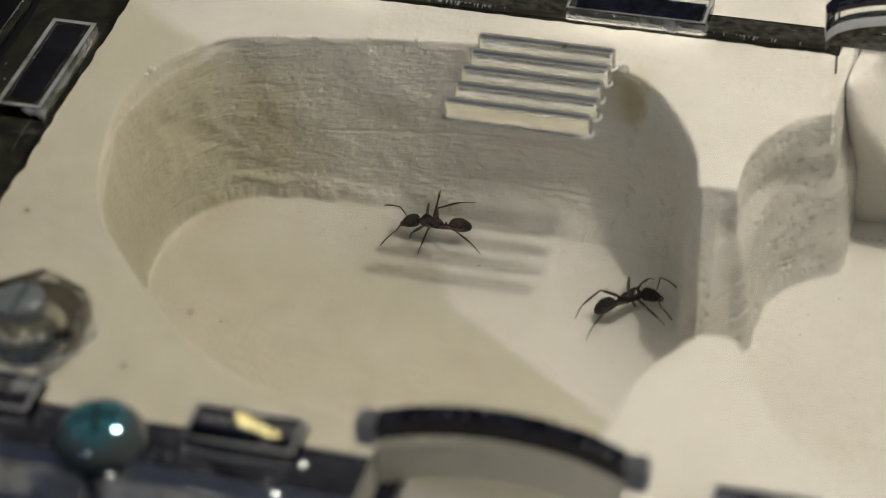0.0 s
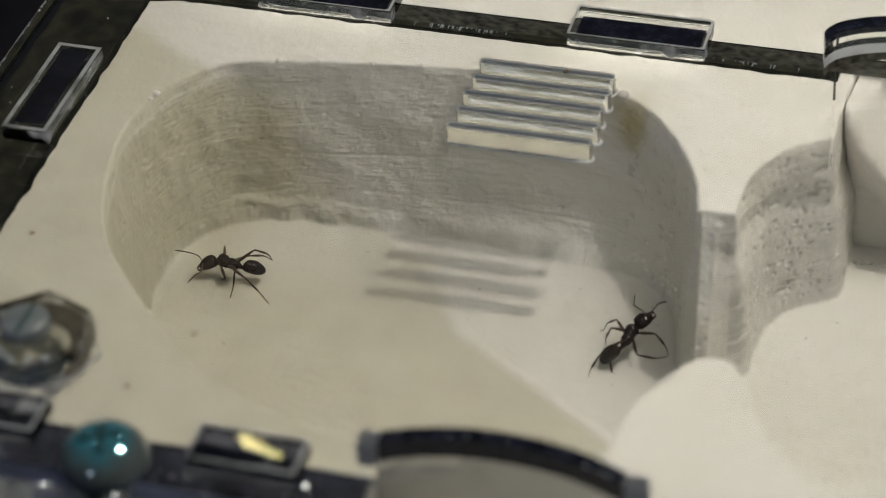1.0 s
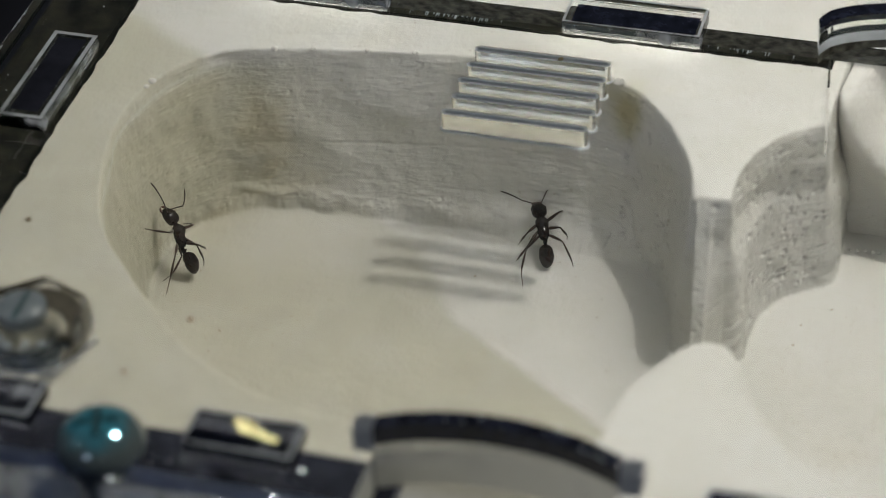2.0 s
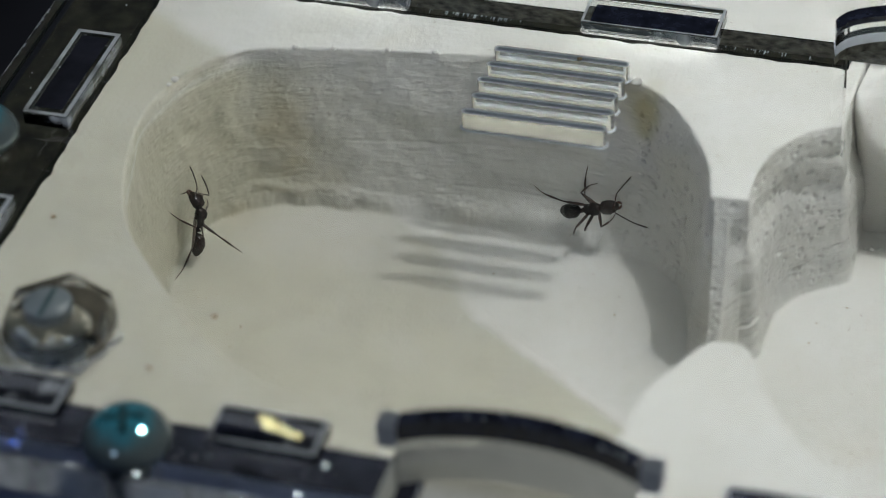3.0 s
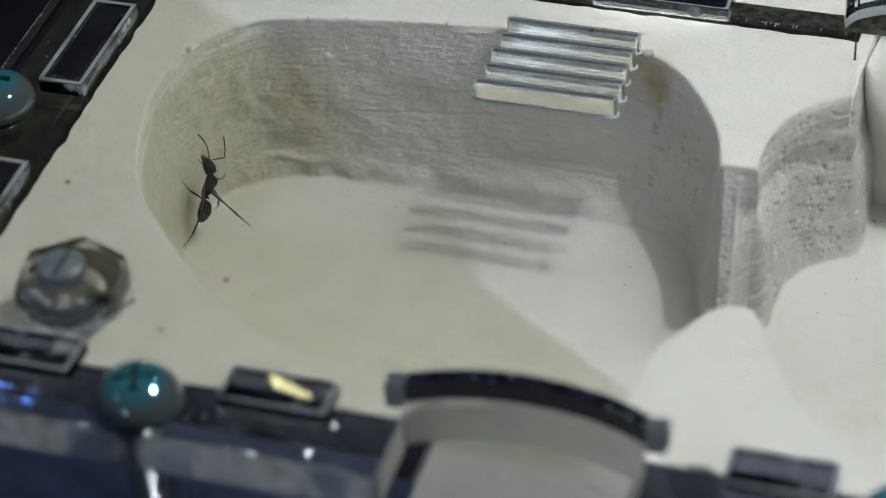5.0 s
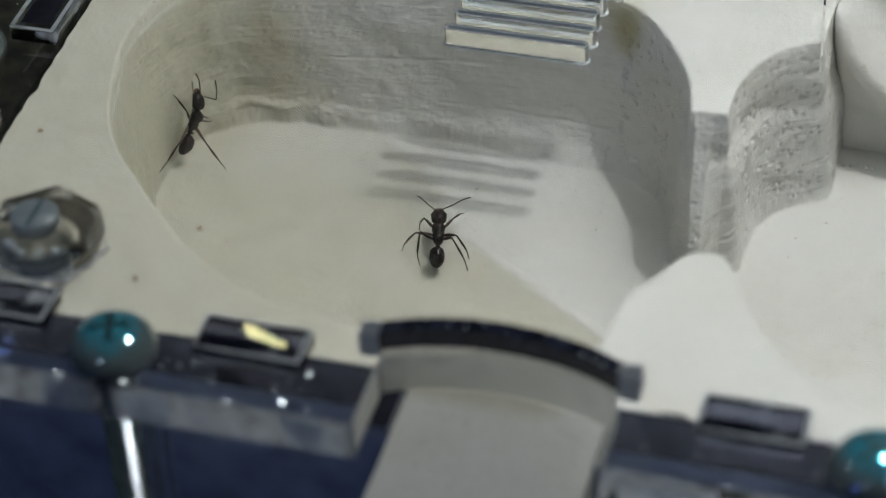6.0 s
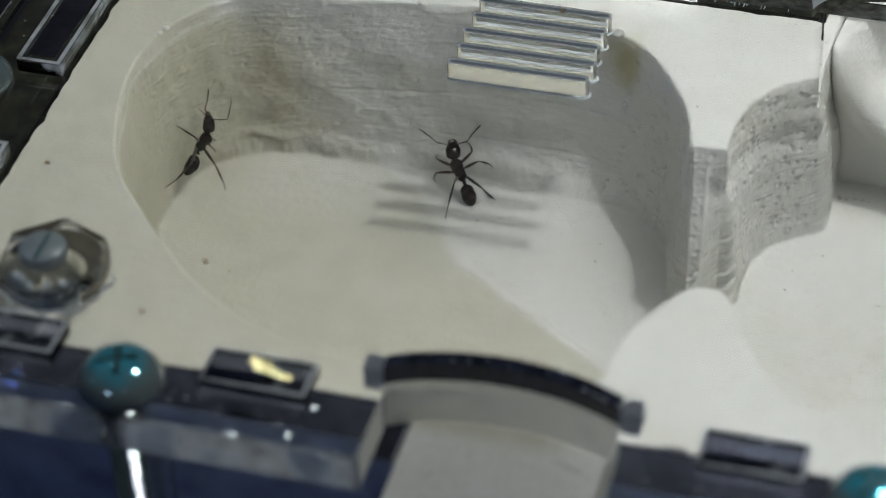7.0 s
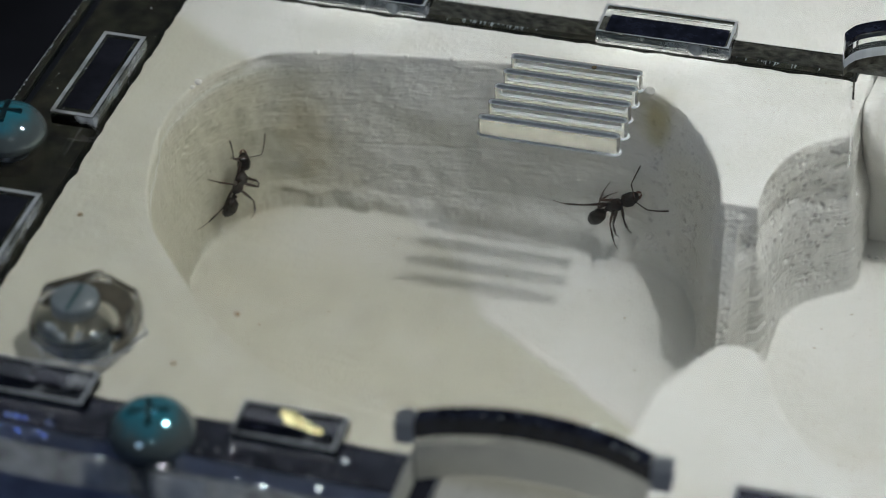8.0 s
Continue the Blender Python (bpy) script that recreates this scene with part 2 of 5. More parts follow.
def frosted_material(name, lo, hi, scale=260.0, tint=(0.74, 0.76, 0.78)):
    """A saw-cut acrylic face: half clear, half matt."""
    m, n, l, b = material(name)
    co = n.new("ShaderNodeTexCoord")
    t = node(n, "ShaderNodeTexNoise", Scale=scale, Detail=2.0)
    l.new(co.outputs["Object"], t.inputs["Vector"])
    b.inputs["Base Color"].default_value = (*tint, 1)
    b.inputs["Roughness"].default_value = 0.4
    glow = n.new("ShaderNodeBsdfTranslucent")
    glow.inputs[0].default_value = (*tint, 1)
    half = n.new("ShaderNodeMixShader")
    half.inputs[0].default_value = 0.55
    l.new(b.outputs[0], half.inputs[1])
    l.new(glow.outputs[0], half.inputs[2])
    clear = n.new("ShaderNodeBsdfTransparent")
    mix = n.new("ShaderNodeMixShader")
    l.new(smooth_step(n, l, t.outputs[0], lo, hi), mix.inputs[0])
    l.new(clear.outputs[0], mix.inputs[1])
    l.new(half.outputs[0], mix.inputs[2])
    l.new(mix.outputs[0], n["Material Output"].inputs[0])
    return m


CUT = frosted_material("cut_acrylic", 0.0, 0.45)
SAWN = frosted_material("sawn_acrylic", 0.30, 0.66, 210.0)
CHITIN = solid_material("ant_cuticle", (0.018, 0.010, 0.007), 0.24, 0.0, 3500.0, 0.5, 0.00002)
CHITIN_RED = solid_material("reddish_cuticle", (0.060, 0.022, 0.010), 0.32, 0.0, 3500.0, 0.4, 0.00001)
CHITIN_BROWN = solid_material("ant_leg_cuticle", (0.036, 0.018, 0.010), 0.30, 0.0, 3500.0, 0.4, 0.00001)


BURR = solid_material("acrylic_burr", (0.70, 0.76, 0.86), 0.16, 0.5, 2500.0, 0.3)
AMBER_GLINT = solid_material("amber_glint", (0.95, 0.74, 0.38), 0.30, 1.0, 2500.0, 0.4)
PORT = frosted_material("port_edge", 0.05, 0.55, 150.0, (0.66, 0.65, 0.60))
MOTTLED = frosted_material("mottled_acrylic", 0.52, 0.85, 520.0)
RIMMED = frosted_material("pale_acrylic", 0.10, 0.75, 330.0)
HALF_CLEAR = frosted_material("half_clear_acrylic", 0.05, 0.35, 330.0, (0.36, 0.38, 0.42))


# ---- building blocks ----
def mesh_object(name, bm, mat, parent=None, label="", smooth=False):
    me = bpy.data.meshes.new(name)
    bmesh.ops.recalc_face_normals(bm, faces=bm.faces)
    for f in bm.faces:
        f.smooth = smooth
    bm.to_mesh(me)
    bm.free()
    me.materials.append(mat)
    o = new(name, me)
    if parent:
        o.parent = parent
    if label:
        o["label"] = label
    return o


def part(name, bm, mat, parent, label="", smooth=False):
    return mesh_object(name, bm, mat, parent, label, smooth)


def empty(name, loc=(0, 0, 0)):
    o = new(name)
    o.location = Vector(loc) * MM
    return o


def box(bm, lo, hi, bevel=0.0):
    """A box between two corners in mm."""
    lo, hi = Vector(lo) * MM, Vector(hi) * MM
    v = bmesh.ops.create_cube(bm, size=1.0)["verts"]
    for p in v:
        p.co = Vector([lo[i] + (p.co[i] + 0.5) * (hi[i] - lo[i]) for i in range(3)])
    if bevel:
        e = list({e for p in v for e in p.link_edges})
        bmesh.ops.bevel(bm, geom=e, offset=bevel * MM, segments=2, affect="EDGES")


def catmull(pts, step, closed=True):
    """A smooth line through plan points, at even steps in mm."""
    p = np.array(pts, float)
    n = len(p)
    out = []
    for i in range(n if closed else n - 1):
        ids = [(i + k) % n for k in (-1, 0, 1, 2)] if closed else [min(max(i + k, 0), n - 1) for k in (-1, 0, 1, 2)]
        a, b, c, d = p[ids]
        m = max(2, int(np.linalg.norm(c - b) / step))
        for t in np.arange(m) / m:
            out.append(0.5 * (2 * b + (c - a) * t + (2 * a - 5 * b + 4 * c - d) * t * t + (3 * b - a - 3 * c + d) * t**3))
    if not closed:
        out.append(p[-1])
    return np.array(out)


def prism(bm, outline, holes, z0, z1):
    """An upright slab in mm with a plan outline and holes through it."""
    edges, loops = [], []
    for loop in [outline, *holes]:
        vs = [bm.verts.new((x * MM, y * MM, z0 * MM)) for x, y in loop]
        loops.append(vs)
        edges += [bm.edges.new((vs[i], vs[(i + 1) % len(vs)])) for i in range(len(vs))]
    r = bmesh.ops.triangle_fill(bm, use_beauty=True, use_dissolve=False, edges=edges)
    faces = [g for g in r["geom"] if isinstance(g, bmesh.types.BMFace)]
    up = {}
    for vs in loops:
        for v in vs:
            up[v] = bm.verts.new((v.co.x, v.co.y, z1 * MM))
    for f in faces:
        bm.faces.new([up[v] for v in reversed(f.verts)])
    for vs in loops:
        for i in range(len(vs)):
            a, b = vs[i], vs[(i + 1) % len(vs)]
            bm.faces.new((a, b, up[b], up[a]))


# ---- the plaster nest ----
TOP, FLOOR = -1.5, -15.2
# plan outline of the linked chambers: smooth runs between sharp corners
RUNS = [
    [(45.2, -16.6), (44.2, -12.9), (42.3, -9.3), (39.7, -6.2), (37.2, -4.6), (34, -3.9), (26, -3.9), (22, -4.4), (16.2, -5.2), (12.1, -5.9),
     (8.5, -6.9), (6.2, -8.7), (4.8, -11), (3.9, -13.6), (3.7, -16.5), (4.2, -20.5), (5.8, -25.6), (7.6, -29), (10, -31.8),
     (12.6, -34.6), (15.7, -37.7), (19, -40.0), (23, -41.8), (28, -42.8), (34, -43), (40, -42.6), (43.4, -41.8), (44.5, -40.4),
     (44.6, -38.9), (45.1, -36.1), (46.3, -33.8)],
    [(46.3, -33.8), (47.2, -32.2), (48.1, -31.2), (49.2, -30.9), (50.2, -31.0)],
    [(50.2, -31.0), (51.3, -32.6), (52.6, -35.6), (53.9, -37.7), (56.7, -40.7), (59, -42.2), (64, -43.5), (72, -43.6), (79, -40), (82, -33), (82, -20), (82, -5), (80, 2.6)],
    [(80, 2.6), (66, 2.8), (53.0, 2.8)],
    [(53.0, 2.8), (52.8, -2), (52.7, -6.6)],
    [(52.7, -6.6), (51.4, -7.3), (50, -8.4), (48.5, -10.6), (47.8, -13.3), (47.7, -16.5)],
    [(47.7, -16.5), (46.5, -16.5), (45.2, -16.6)],
]


def plaster_nest():
    """The cast block: a top sheet, the chamber walls with strokes and blow holes, and the floor."""
    rim = np.concatenate([catmull(run, 0.45 if k in (2, 3) else 0.10, False)[:-1] for k, run in enumerate(RUNS)])
    n = len(rim)
    ahead = np.roll(rim, -1, 0) - np.roll(rim, 1, 0)
    ahead /= np.linalg.norm(ahead, axis=1)[:, None]
    inward = np.stack([-ahead[:, 1], ahead[:, 0]], 1)
    area = np.sum(rim[:, 0] * np.roll(rim[:, 1], -1) - np.roll(rim[:, 0], -1) * rim[:, 1])
    if area < 0:
        inward = -inward
    deep, levels = TOP - FLOOR, 130
    prof = [(-0.16, 0.0), (-0.07, 0.015), (0.0, 0.07), (0.05, 0.2)]
    prof += [(0.08 + 1.0 * k / levels, 0.4 + (deep - 1.3) * k / levels) for k in range(levels + 1)]
    prof += [(1.10, deep - 0.5), (1.14, deep - 0.22), (1.22, deep - 0.08), (1.36, deep - 0.02), (1.8, deep)]
    inset, depth = np.array(prof).T
    push = np.zeros((len(prof), n))
    crumble = np.zeros(n)
    # the back wall leans, and a scraped skirt spreads from its foot
    back = rim[:, 1] > -9.5
    lean = np.where(back, np.interp(rim[:, 0], (6, 14, 22, 36, 40, 43), (0.0, 0.1, 0.8, 1.0, 0.5, 0.0)), 0.0)
    skirt = np.where(back, np.interp(rim[:, 0], (5.6, 8, 14, 18, 21, 26, 31, 37, 40, 42), (0.0, 0.25, 0.15, 0.45, 0.6, 1.0, 1.5, 1.5, 0.7, 0.0)), 0.0)
    lean[rim[:, 0] > 44], skirt[rim[:, 0] > 44] = 0, 0
    # the short wall between the chambers slopes forwards
    short = (rim[:, 1] < -16.2) & (rim[:, 1] > -16.9) & (rim[:, 0] > 45.2) & (rim[:, 0] < 47.7)
    lean[short] = np.interp(rim[short, 0], (45.25, 45.45, 46.5, 47.68), (0.0, 4.2, 3.6, 0.0))
    for i in range(n):
        x, y = rim[i]
        crumble[i] = 0.10 * noise.noise(Vector((x * 1.3, y * 1.3, 3))) + 0.26 * max(0, noise.noise(Vector((x * 2.3, y * 2.3, 8))) - 0.1) + 0.10 * noise.noise(Vector((x * 6.5, y * 6.5, 2)))
        for k, d in enumerate(depth):
            if d > 0.05:
                d = min(d, deep - 0.15)
                foot = max(0, 1 - abs(d - (deep - 0.75)) / 0.9)
                q = Vector((x, y, d))
                w = 0.34 * noise.noise(q * 0.22) + 0.09 * noise.noise(q * 0.7) + 0.024 * noise.noise(q * 1.9) + (0.018 if x < 45 else 0.012) * noise.noise(Vector((x * 0.5, y * 0.5, d * 3.4)))
                w += 0.012 * noise.noise(q * 4.3) + (0.022 if x < 45 else 0.008) * noise.noise(Vector((x * 1.4, y * 1.4, d * 7.5)))
                w += foot * (0.25 * noise.noise(Vector((x * 0.6, y * 0.6, 1))) + 0.16 * abs(noise.noise(Vector((x * 1.5, y * 1.5, d * 1.5)))))
                # a lumpy, half-scraped ledge at the foot of the back wall, and two long scrapes above it
                if y > -13.5 and x < 40:
                    ends = min(1, max(0, (x - 4.5) / 2.5)) * (1 if x < 14 else max(0.25, 1 - (x - 14) / 14))
                    base = min(1, max(0, (d - (deep - 1.9 - 0.7 * noise.noise(Vector((x * 0.45, y * 0.45, 5))))) / 1.0))
                    w += ends * base * (0.5 if x < 14 else 1.0) * (0.24 + 0.26 * noise.noise(Vector((x * 0.5, y * 0.5, d * 0.9))) + 0.13 * noise.noise(Vector((x * 1.4, y * 1.4, d * 2.6))) + 0.05 * noise.noise(Vector((x * 4, y * 4, d * 6))))
                    # a whitish ridge over the foot of the left end
                    over = max(0, 1 - abs(x - 10.0) / 4.5)
                    w += over * (0.30 + 0.25 * noise.noise(Vector((x * 0.7, y * 0.7, 4)))) * math.exp(-((d - deep + 1.7 + 0.25 * math.sin(x)) / 0.42) ** 2)
                    w += 0.06 * over * noise.noise(Vector((x * 1.6, y * 1.6, d * 4.5))) * (1 if d > deep - 3.2 else 0)
                    if x > 13:
                        w -= 0.06 * math.exp(-((d - 7.6 + 0.03 * (x - 20)) / 0.10) ** 2) + 0.05 * math.exp(-((d - 10.4 - 0.02 * x) / 0.09) ** 2) * (1 if x > 24 else 0.3)
                t = min(1, max(0, (d - deep + 3.4) / 3.2))
                w += lean[i] * d / deep + skirt[i] * t * t * (1.15 - 0.15 * t + 0.25 * noise.noise(Vector((x * 0.4, 7, d * 0.6))))
                if 45.1 < x < 47.9 and -17.2 < y < -15.6:
                    w += 0.08 * noise.noise(q * 1.1) + 0.10 * abs(noise.noise(q * 2.6)) + 0.05 * noise.noise(q * 5)
                if x > 46.5 and y > -18:
                    # a cove scooped out under the brow of the lobe
                    w -= 0.32 * math.exp(-((d - 4.4 - 0.35 * (x - 50)) / 1.1) ** 2)
                    w += 0.055 * noise.noise(Vector((x * 0.5, y * 0.5, d * 1.1 + x * 0.3))) + 0.016 * noise.noise(Vector((x * 0.9, y * 0.9, d * 3.2)))
                push[k, i] = w * min(1, d / 0.5)
    # blow holes, thickest on the shaded walls
    r = random.Random(11)
    step = 0.10
    lobe = [i for i in range(n) if 44 < rim[i][0] < 53.2 and -18 < rim[i][1] < 3]
    for c in range(4950):
        i, d, rad = (r.randrange(n) if c < 4600 else r.choice(lobe)), r.uniform(0.3, deep - 0.9), r.choice((0.07, 0.08, 0.09, 0.10, 0.12, 0.15, 0.19))
        x, y = rim[i]
        if not (x > 38 or r.random() < 0.10):
            continue
        if x < 38:
            rad = min(rad, 0.10)
        w = int(rad / step) + 2
        cols = np.arange(i - w, i + w + 1) % n
        gap = np.hypot((np.arange(-w, w + 1) * step)[None] * r.uniform(0.4, 0.9), (depth - d)[:, None])
        push[:, cols] -= np.clip(1 - (gap / rad) ** 2, 0, 1) * rad * 1.1
    push[0] = push[1] = -crumble
    verts, faces = [], []
    for k in range(len(prof)):
        p = rim + inward * (inset[k] + push[k])[:, None]
        verts += [(x * MM, y * MM, (TOP - depth[k]) * MM) for x, y in p]
    for k in range(len(prof) - 1):
        for i in range(n):
            j = (i + 1) % n
            faces.append((k * n + i, k * n + j, k * n + n + j, k * n + n + i))
    me = bpy.data.meshes.new("wall")
    me.from_pydata(verts, [], faces)
    bm = bmesh.new()
    bm.from_mesh(me)
    bpy.data.meshes.remove(me)
    bm.verts.ensure_lookup_table()
    first, last = bm.verts[:n], bm.verts[(len(prof) - 1) * n:len(prof) * n]
    edges = [bm.edges.get((last[i], last[(i + 1) % n])) for i in range(n)]
    bmesh.ops.triangle_fill(bm, use_beauty=True, use_dissolve=False, edges=edges)
    # top sheet round the cavity, with worn outer edges, and the sides
    outer = []
    for a, b in (((-0.35, -0.6), (-0.25, -46)), ((-0.25, -46), (33.5, -46)), ((33.5, -46), (33.5, -62)), ((33.5, -62), (46, -62)), ((46, -62), (46, -46)), ((46, -46), (100, -46)), ((100, -46), (100, 3.6)), ((100, 3.6), (52.2, 3.6)), ((52.2, 3.6), (51.9, 0)), ((51.9, 0), (1.2, 0.0))):
        m = max(2, int(max(abs(b[0] - a[0]), abs(b[1] - a[1])) / 0.3))
        for t in range(m):
            x, y = a[0] + (b[0] - a[0]) * t / m, a[1] + (b[1] - a[1]) * t / m
            w = noise.noise(Vector((x * 0.9, y * 0.9, 7))) * 0.16 + max(0, noise.noise(Vector((x * 0.35, y * 0.35, 3))) - 0.25) * 0.8 + noise.noise(Vector((x * 2.9, y * 2.9, 1))) * 0.08
            cx, cy = (1 if x < 1 else 0), (-1 if -1 < y < 1 else 1 if -47 < y < -45 else 0)
            outer.append((x + cx * w, y + cy * w))
    top = [bm.verts.new((x * MM, y * MM, TOP * MM)) for x, y in outer]
    low = [bm.verts.new((x * MM, y * MM, -24 * MM)) for x, y in outer]
    m = len(outer)
    edges = [bm.edges.get((first[i], first[(i + 1) % n])) for i in range(n)]
    edges += [bm.edges.new((top[i], top[(i + 1) % m])) for i in range(m)]
    bmesh.ops.triangle_fill(bm, use_beauty=True, use_dissolve=False, edges=edges)
    for i in range(m):
        bm.faces.new((top[i], top[(i + 1) % m], low[(i + 1) % m], low[i]))
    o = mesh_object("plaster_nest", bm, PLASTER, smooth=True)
    # the level sheets and the sawn sides are flat, the chamber walls are rounded
    for p in o.data.polygons:
        if p.normal.z > 0.999 or p.center.z < -0.02 or (abs(p.normal.z) < 0.001 and p.area > 1e-6):
            p.use_smooth = False
    return tagged(o, "cream plaster ant nest block with carved rounded chambers", "ant nest")


plaster_nest()


def plaster_step():
    """The low step with a rounded edge that closes the second chamber at the back."""
    foot = catmull([(52.86, -2.6), (53.1, -3.3), (53.6, -3.6), (54.2, -3.6), (55.8, -3.5), (58, -3.8), (61, -4.3), (66, -4.6), (80, -4.6)], 0.25, False)
    prof = [(-2.6, -15.25), (-2.6, -13.5), (-2.3, -12.2), (-1.7, -11.2), (-1.0, -10.4), (-0.4, -9.7), (0.0, -9.0), (0.06, -8.4), (-0.15, -7.9), (-0.8, -7.4), (-1.8, -7.0), (-3.0, -6.6), (-4.2, -6.1), (-5.2, -5.5)]
    n = len(foot)
    bm = bmesh.new()
    rows = []
    for d, z in prof:
        row = []
        for i in range(n):
            x, y = foot[i]
            x, y = x - 0.12 * d, y - d
            w = 0.07 * noise.noise(Vector((x * 0.5, y * 0.5, z * 0.4))) + 0.02 * noise.noise(Vector((x * 3, y * 3, z * 3)))
            k = np.interp(x, (53.0, 54.5, 56.0, 58.0), (1.85, 1.5, 1.2, 1.0))
            row.append(bm.verts.new(Vector((max(x, 52.85), min(y + w, 2.75), min(-1.7, (z + 15.2) * k - 15.2))) * MM))
        rows.append(row)
    rows.append([bm.verts.new(Vector((max(52.85, x), 2.74, -4.0 if x > 56 else -1.65)) * MM) for x, y in foot])
    rows.append([bm.verts.new(Vector((max(52.85, x), 2.76, -1.58)) * MM) for x, y in foot])
    for a, b in zip(rows, rows[1:]):
        for i in range(n - 1):
            bm.faces.new((a[i], a[i + 1], b[i + 1], b[i]))
    o = mesh_object("plaster_step", bm, PLASTER_DRY, smooth=True)
    tagged(o, "white plaster step with a rounded edge behind the second chamber", "plaster step")
    # broken crumbs along the foot of the step
    r = random.Random(5)
    for i in range(5, n, 2):
        if foot[i][0] > 60:
            break
        bm = bmesh.new()
        rad = r.uniform(0.07, 0.17)
        bmesh.ops.create_icosphere(bm, subdivisions=2, radius=rad * MM)
        for v in bm.verts:
            v.co *= 1 + 0.9 * noise.noise(v.co * 6000 + Vector((i, 0, 0)))
        c = mesh_object("plaster_crumb", bm, PLASTER_DRY, smooth=True)
        c.location = Vector((foot[i][0], foot[i][1] + 0.5, FLOOR + rad * 0.5)) * MM
        tagged(c, "white broken plaster crumb at the foot of the step", "plaster crumb", group="plaster crumbs")


plaster_step()


def back_nest():
    bm = bmesh.new()
    ring = [(52 + 9 * math.cos(a), 16 + 8 * math.sin(a)) for a in np.linspace(0, math.tau, 48, endpoint=False)]
    prism(bm, [(-2, 4.3), (100, 4.3), (100, 60), (-2, 60)], [ring], -24, TOP)
    prism(bm, ring, [], -24, -4)
    o = mesh_object("plaster_nest", bm, PLASTER_DRY)
    return tagged(o, "white plaster block of the neighbouring nest module", "ant nest")


back_nest()


def rim_bubbles():
    """Cast bubbles and crumbs along the edge of the large chamber."""
    for x, y, r in ((37.4, -4.75, 0.42), (36.9, -4.5, 0.25), (22.1, -4.3, 0.22), (18.6, -4.75, 0.2), (14.6, -5.4, 0.22), (11.8, -5.9, 0.26), (4.4, -11.7, 0.3), (4.2, -12.4, 0.2)):
        bm = bmesh.new()
        bmesh.ops.create_icosphere(bm, subdivisions=3, radius=r * MM)
        for v in bm.verts:
            v.co *= 1 + 0.25 * noise.noise(v.co * 4000 + Vector((x, y, 0)))
            v.co.z *= 0.6
        b = mesh_object("plaster_bead", bm, PLASTER_DRY, smooth=True)
        b.location = Vector((x, y, TOP - 0.02)) * MM
        tagged(b, "small round plaster bead on the chamber rim", "plaster bead", group="plaster beads")


rim_bubbles()


# ---- table ----
bm = bmesh.new()
box(bm, (-600, -600, -60), (700, 700, -24.05))
tagged(mesh_object("tabletop", bm, DARK), "dark blue-black tabletop under the nest", "table", kind="structure")



# ---- acrylic cover ----
LID_Z = (-1.45, 1.5)
SLOTS = [(26.8, 36.85, -4.75), (26.75, 36.95, -6.72), (26.6, 36.9, -8.7), (26.7, 37.1, -10.68), (26.5, 37.0, -12.65)]


# tabs on the cover: their x and y ranges
FRONT_TABS = [(20.8, 27.9, -49.7, -46.4), (51.9, 58.5, -49.6, -46.2), (1.4, 11.2, -49.7, -46.3)]
SIDE_TABS = [(-3.35, 0.1, -21.1, -10.5), (-3.35, 0.1, -40.7, -30.2)]


def slot_outline(x0, x1, y, w):
    r = w / 2
    a = [(x0 + r + r * math.cos(t), y + r * math.sin(t)) for t in np.linspace(math.pi / 2, 3 * math.pi / 2, 7)]
    return a + [(x1 - r + r * math.cos(t), y + r * math.sin(t)) for t in np.linspace(-math.pi / 2, math.pi / 2, 7)]


ARCH = catmull([(46.9, -46.9), (45.2, -46.2), (43, -45.55), (40, -45.2), (37, -45.3), (34, -45.9), (32, -46.7)], 0.6, False)


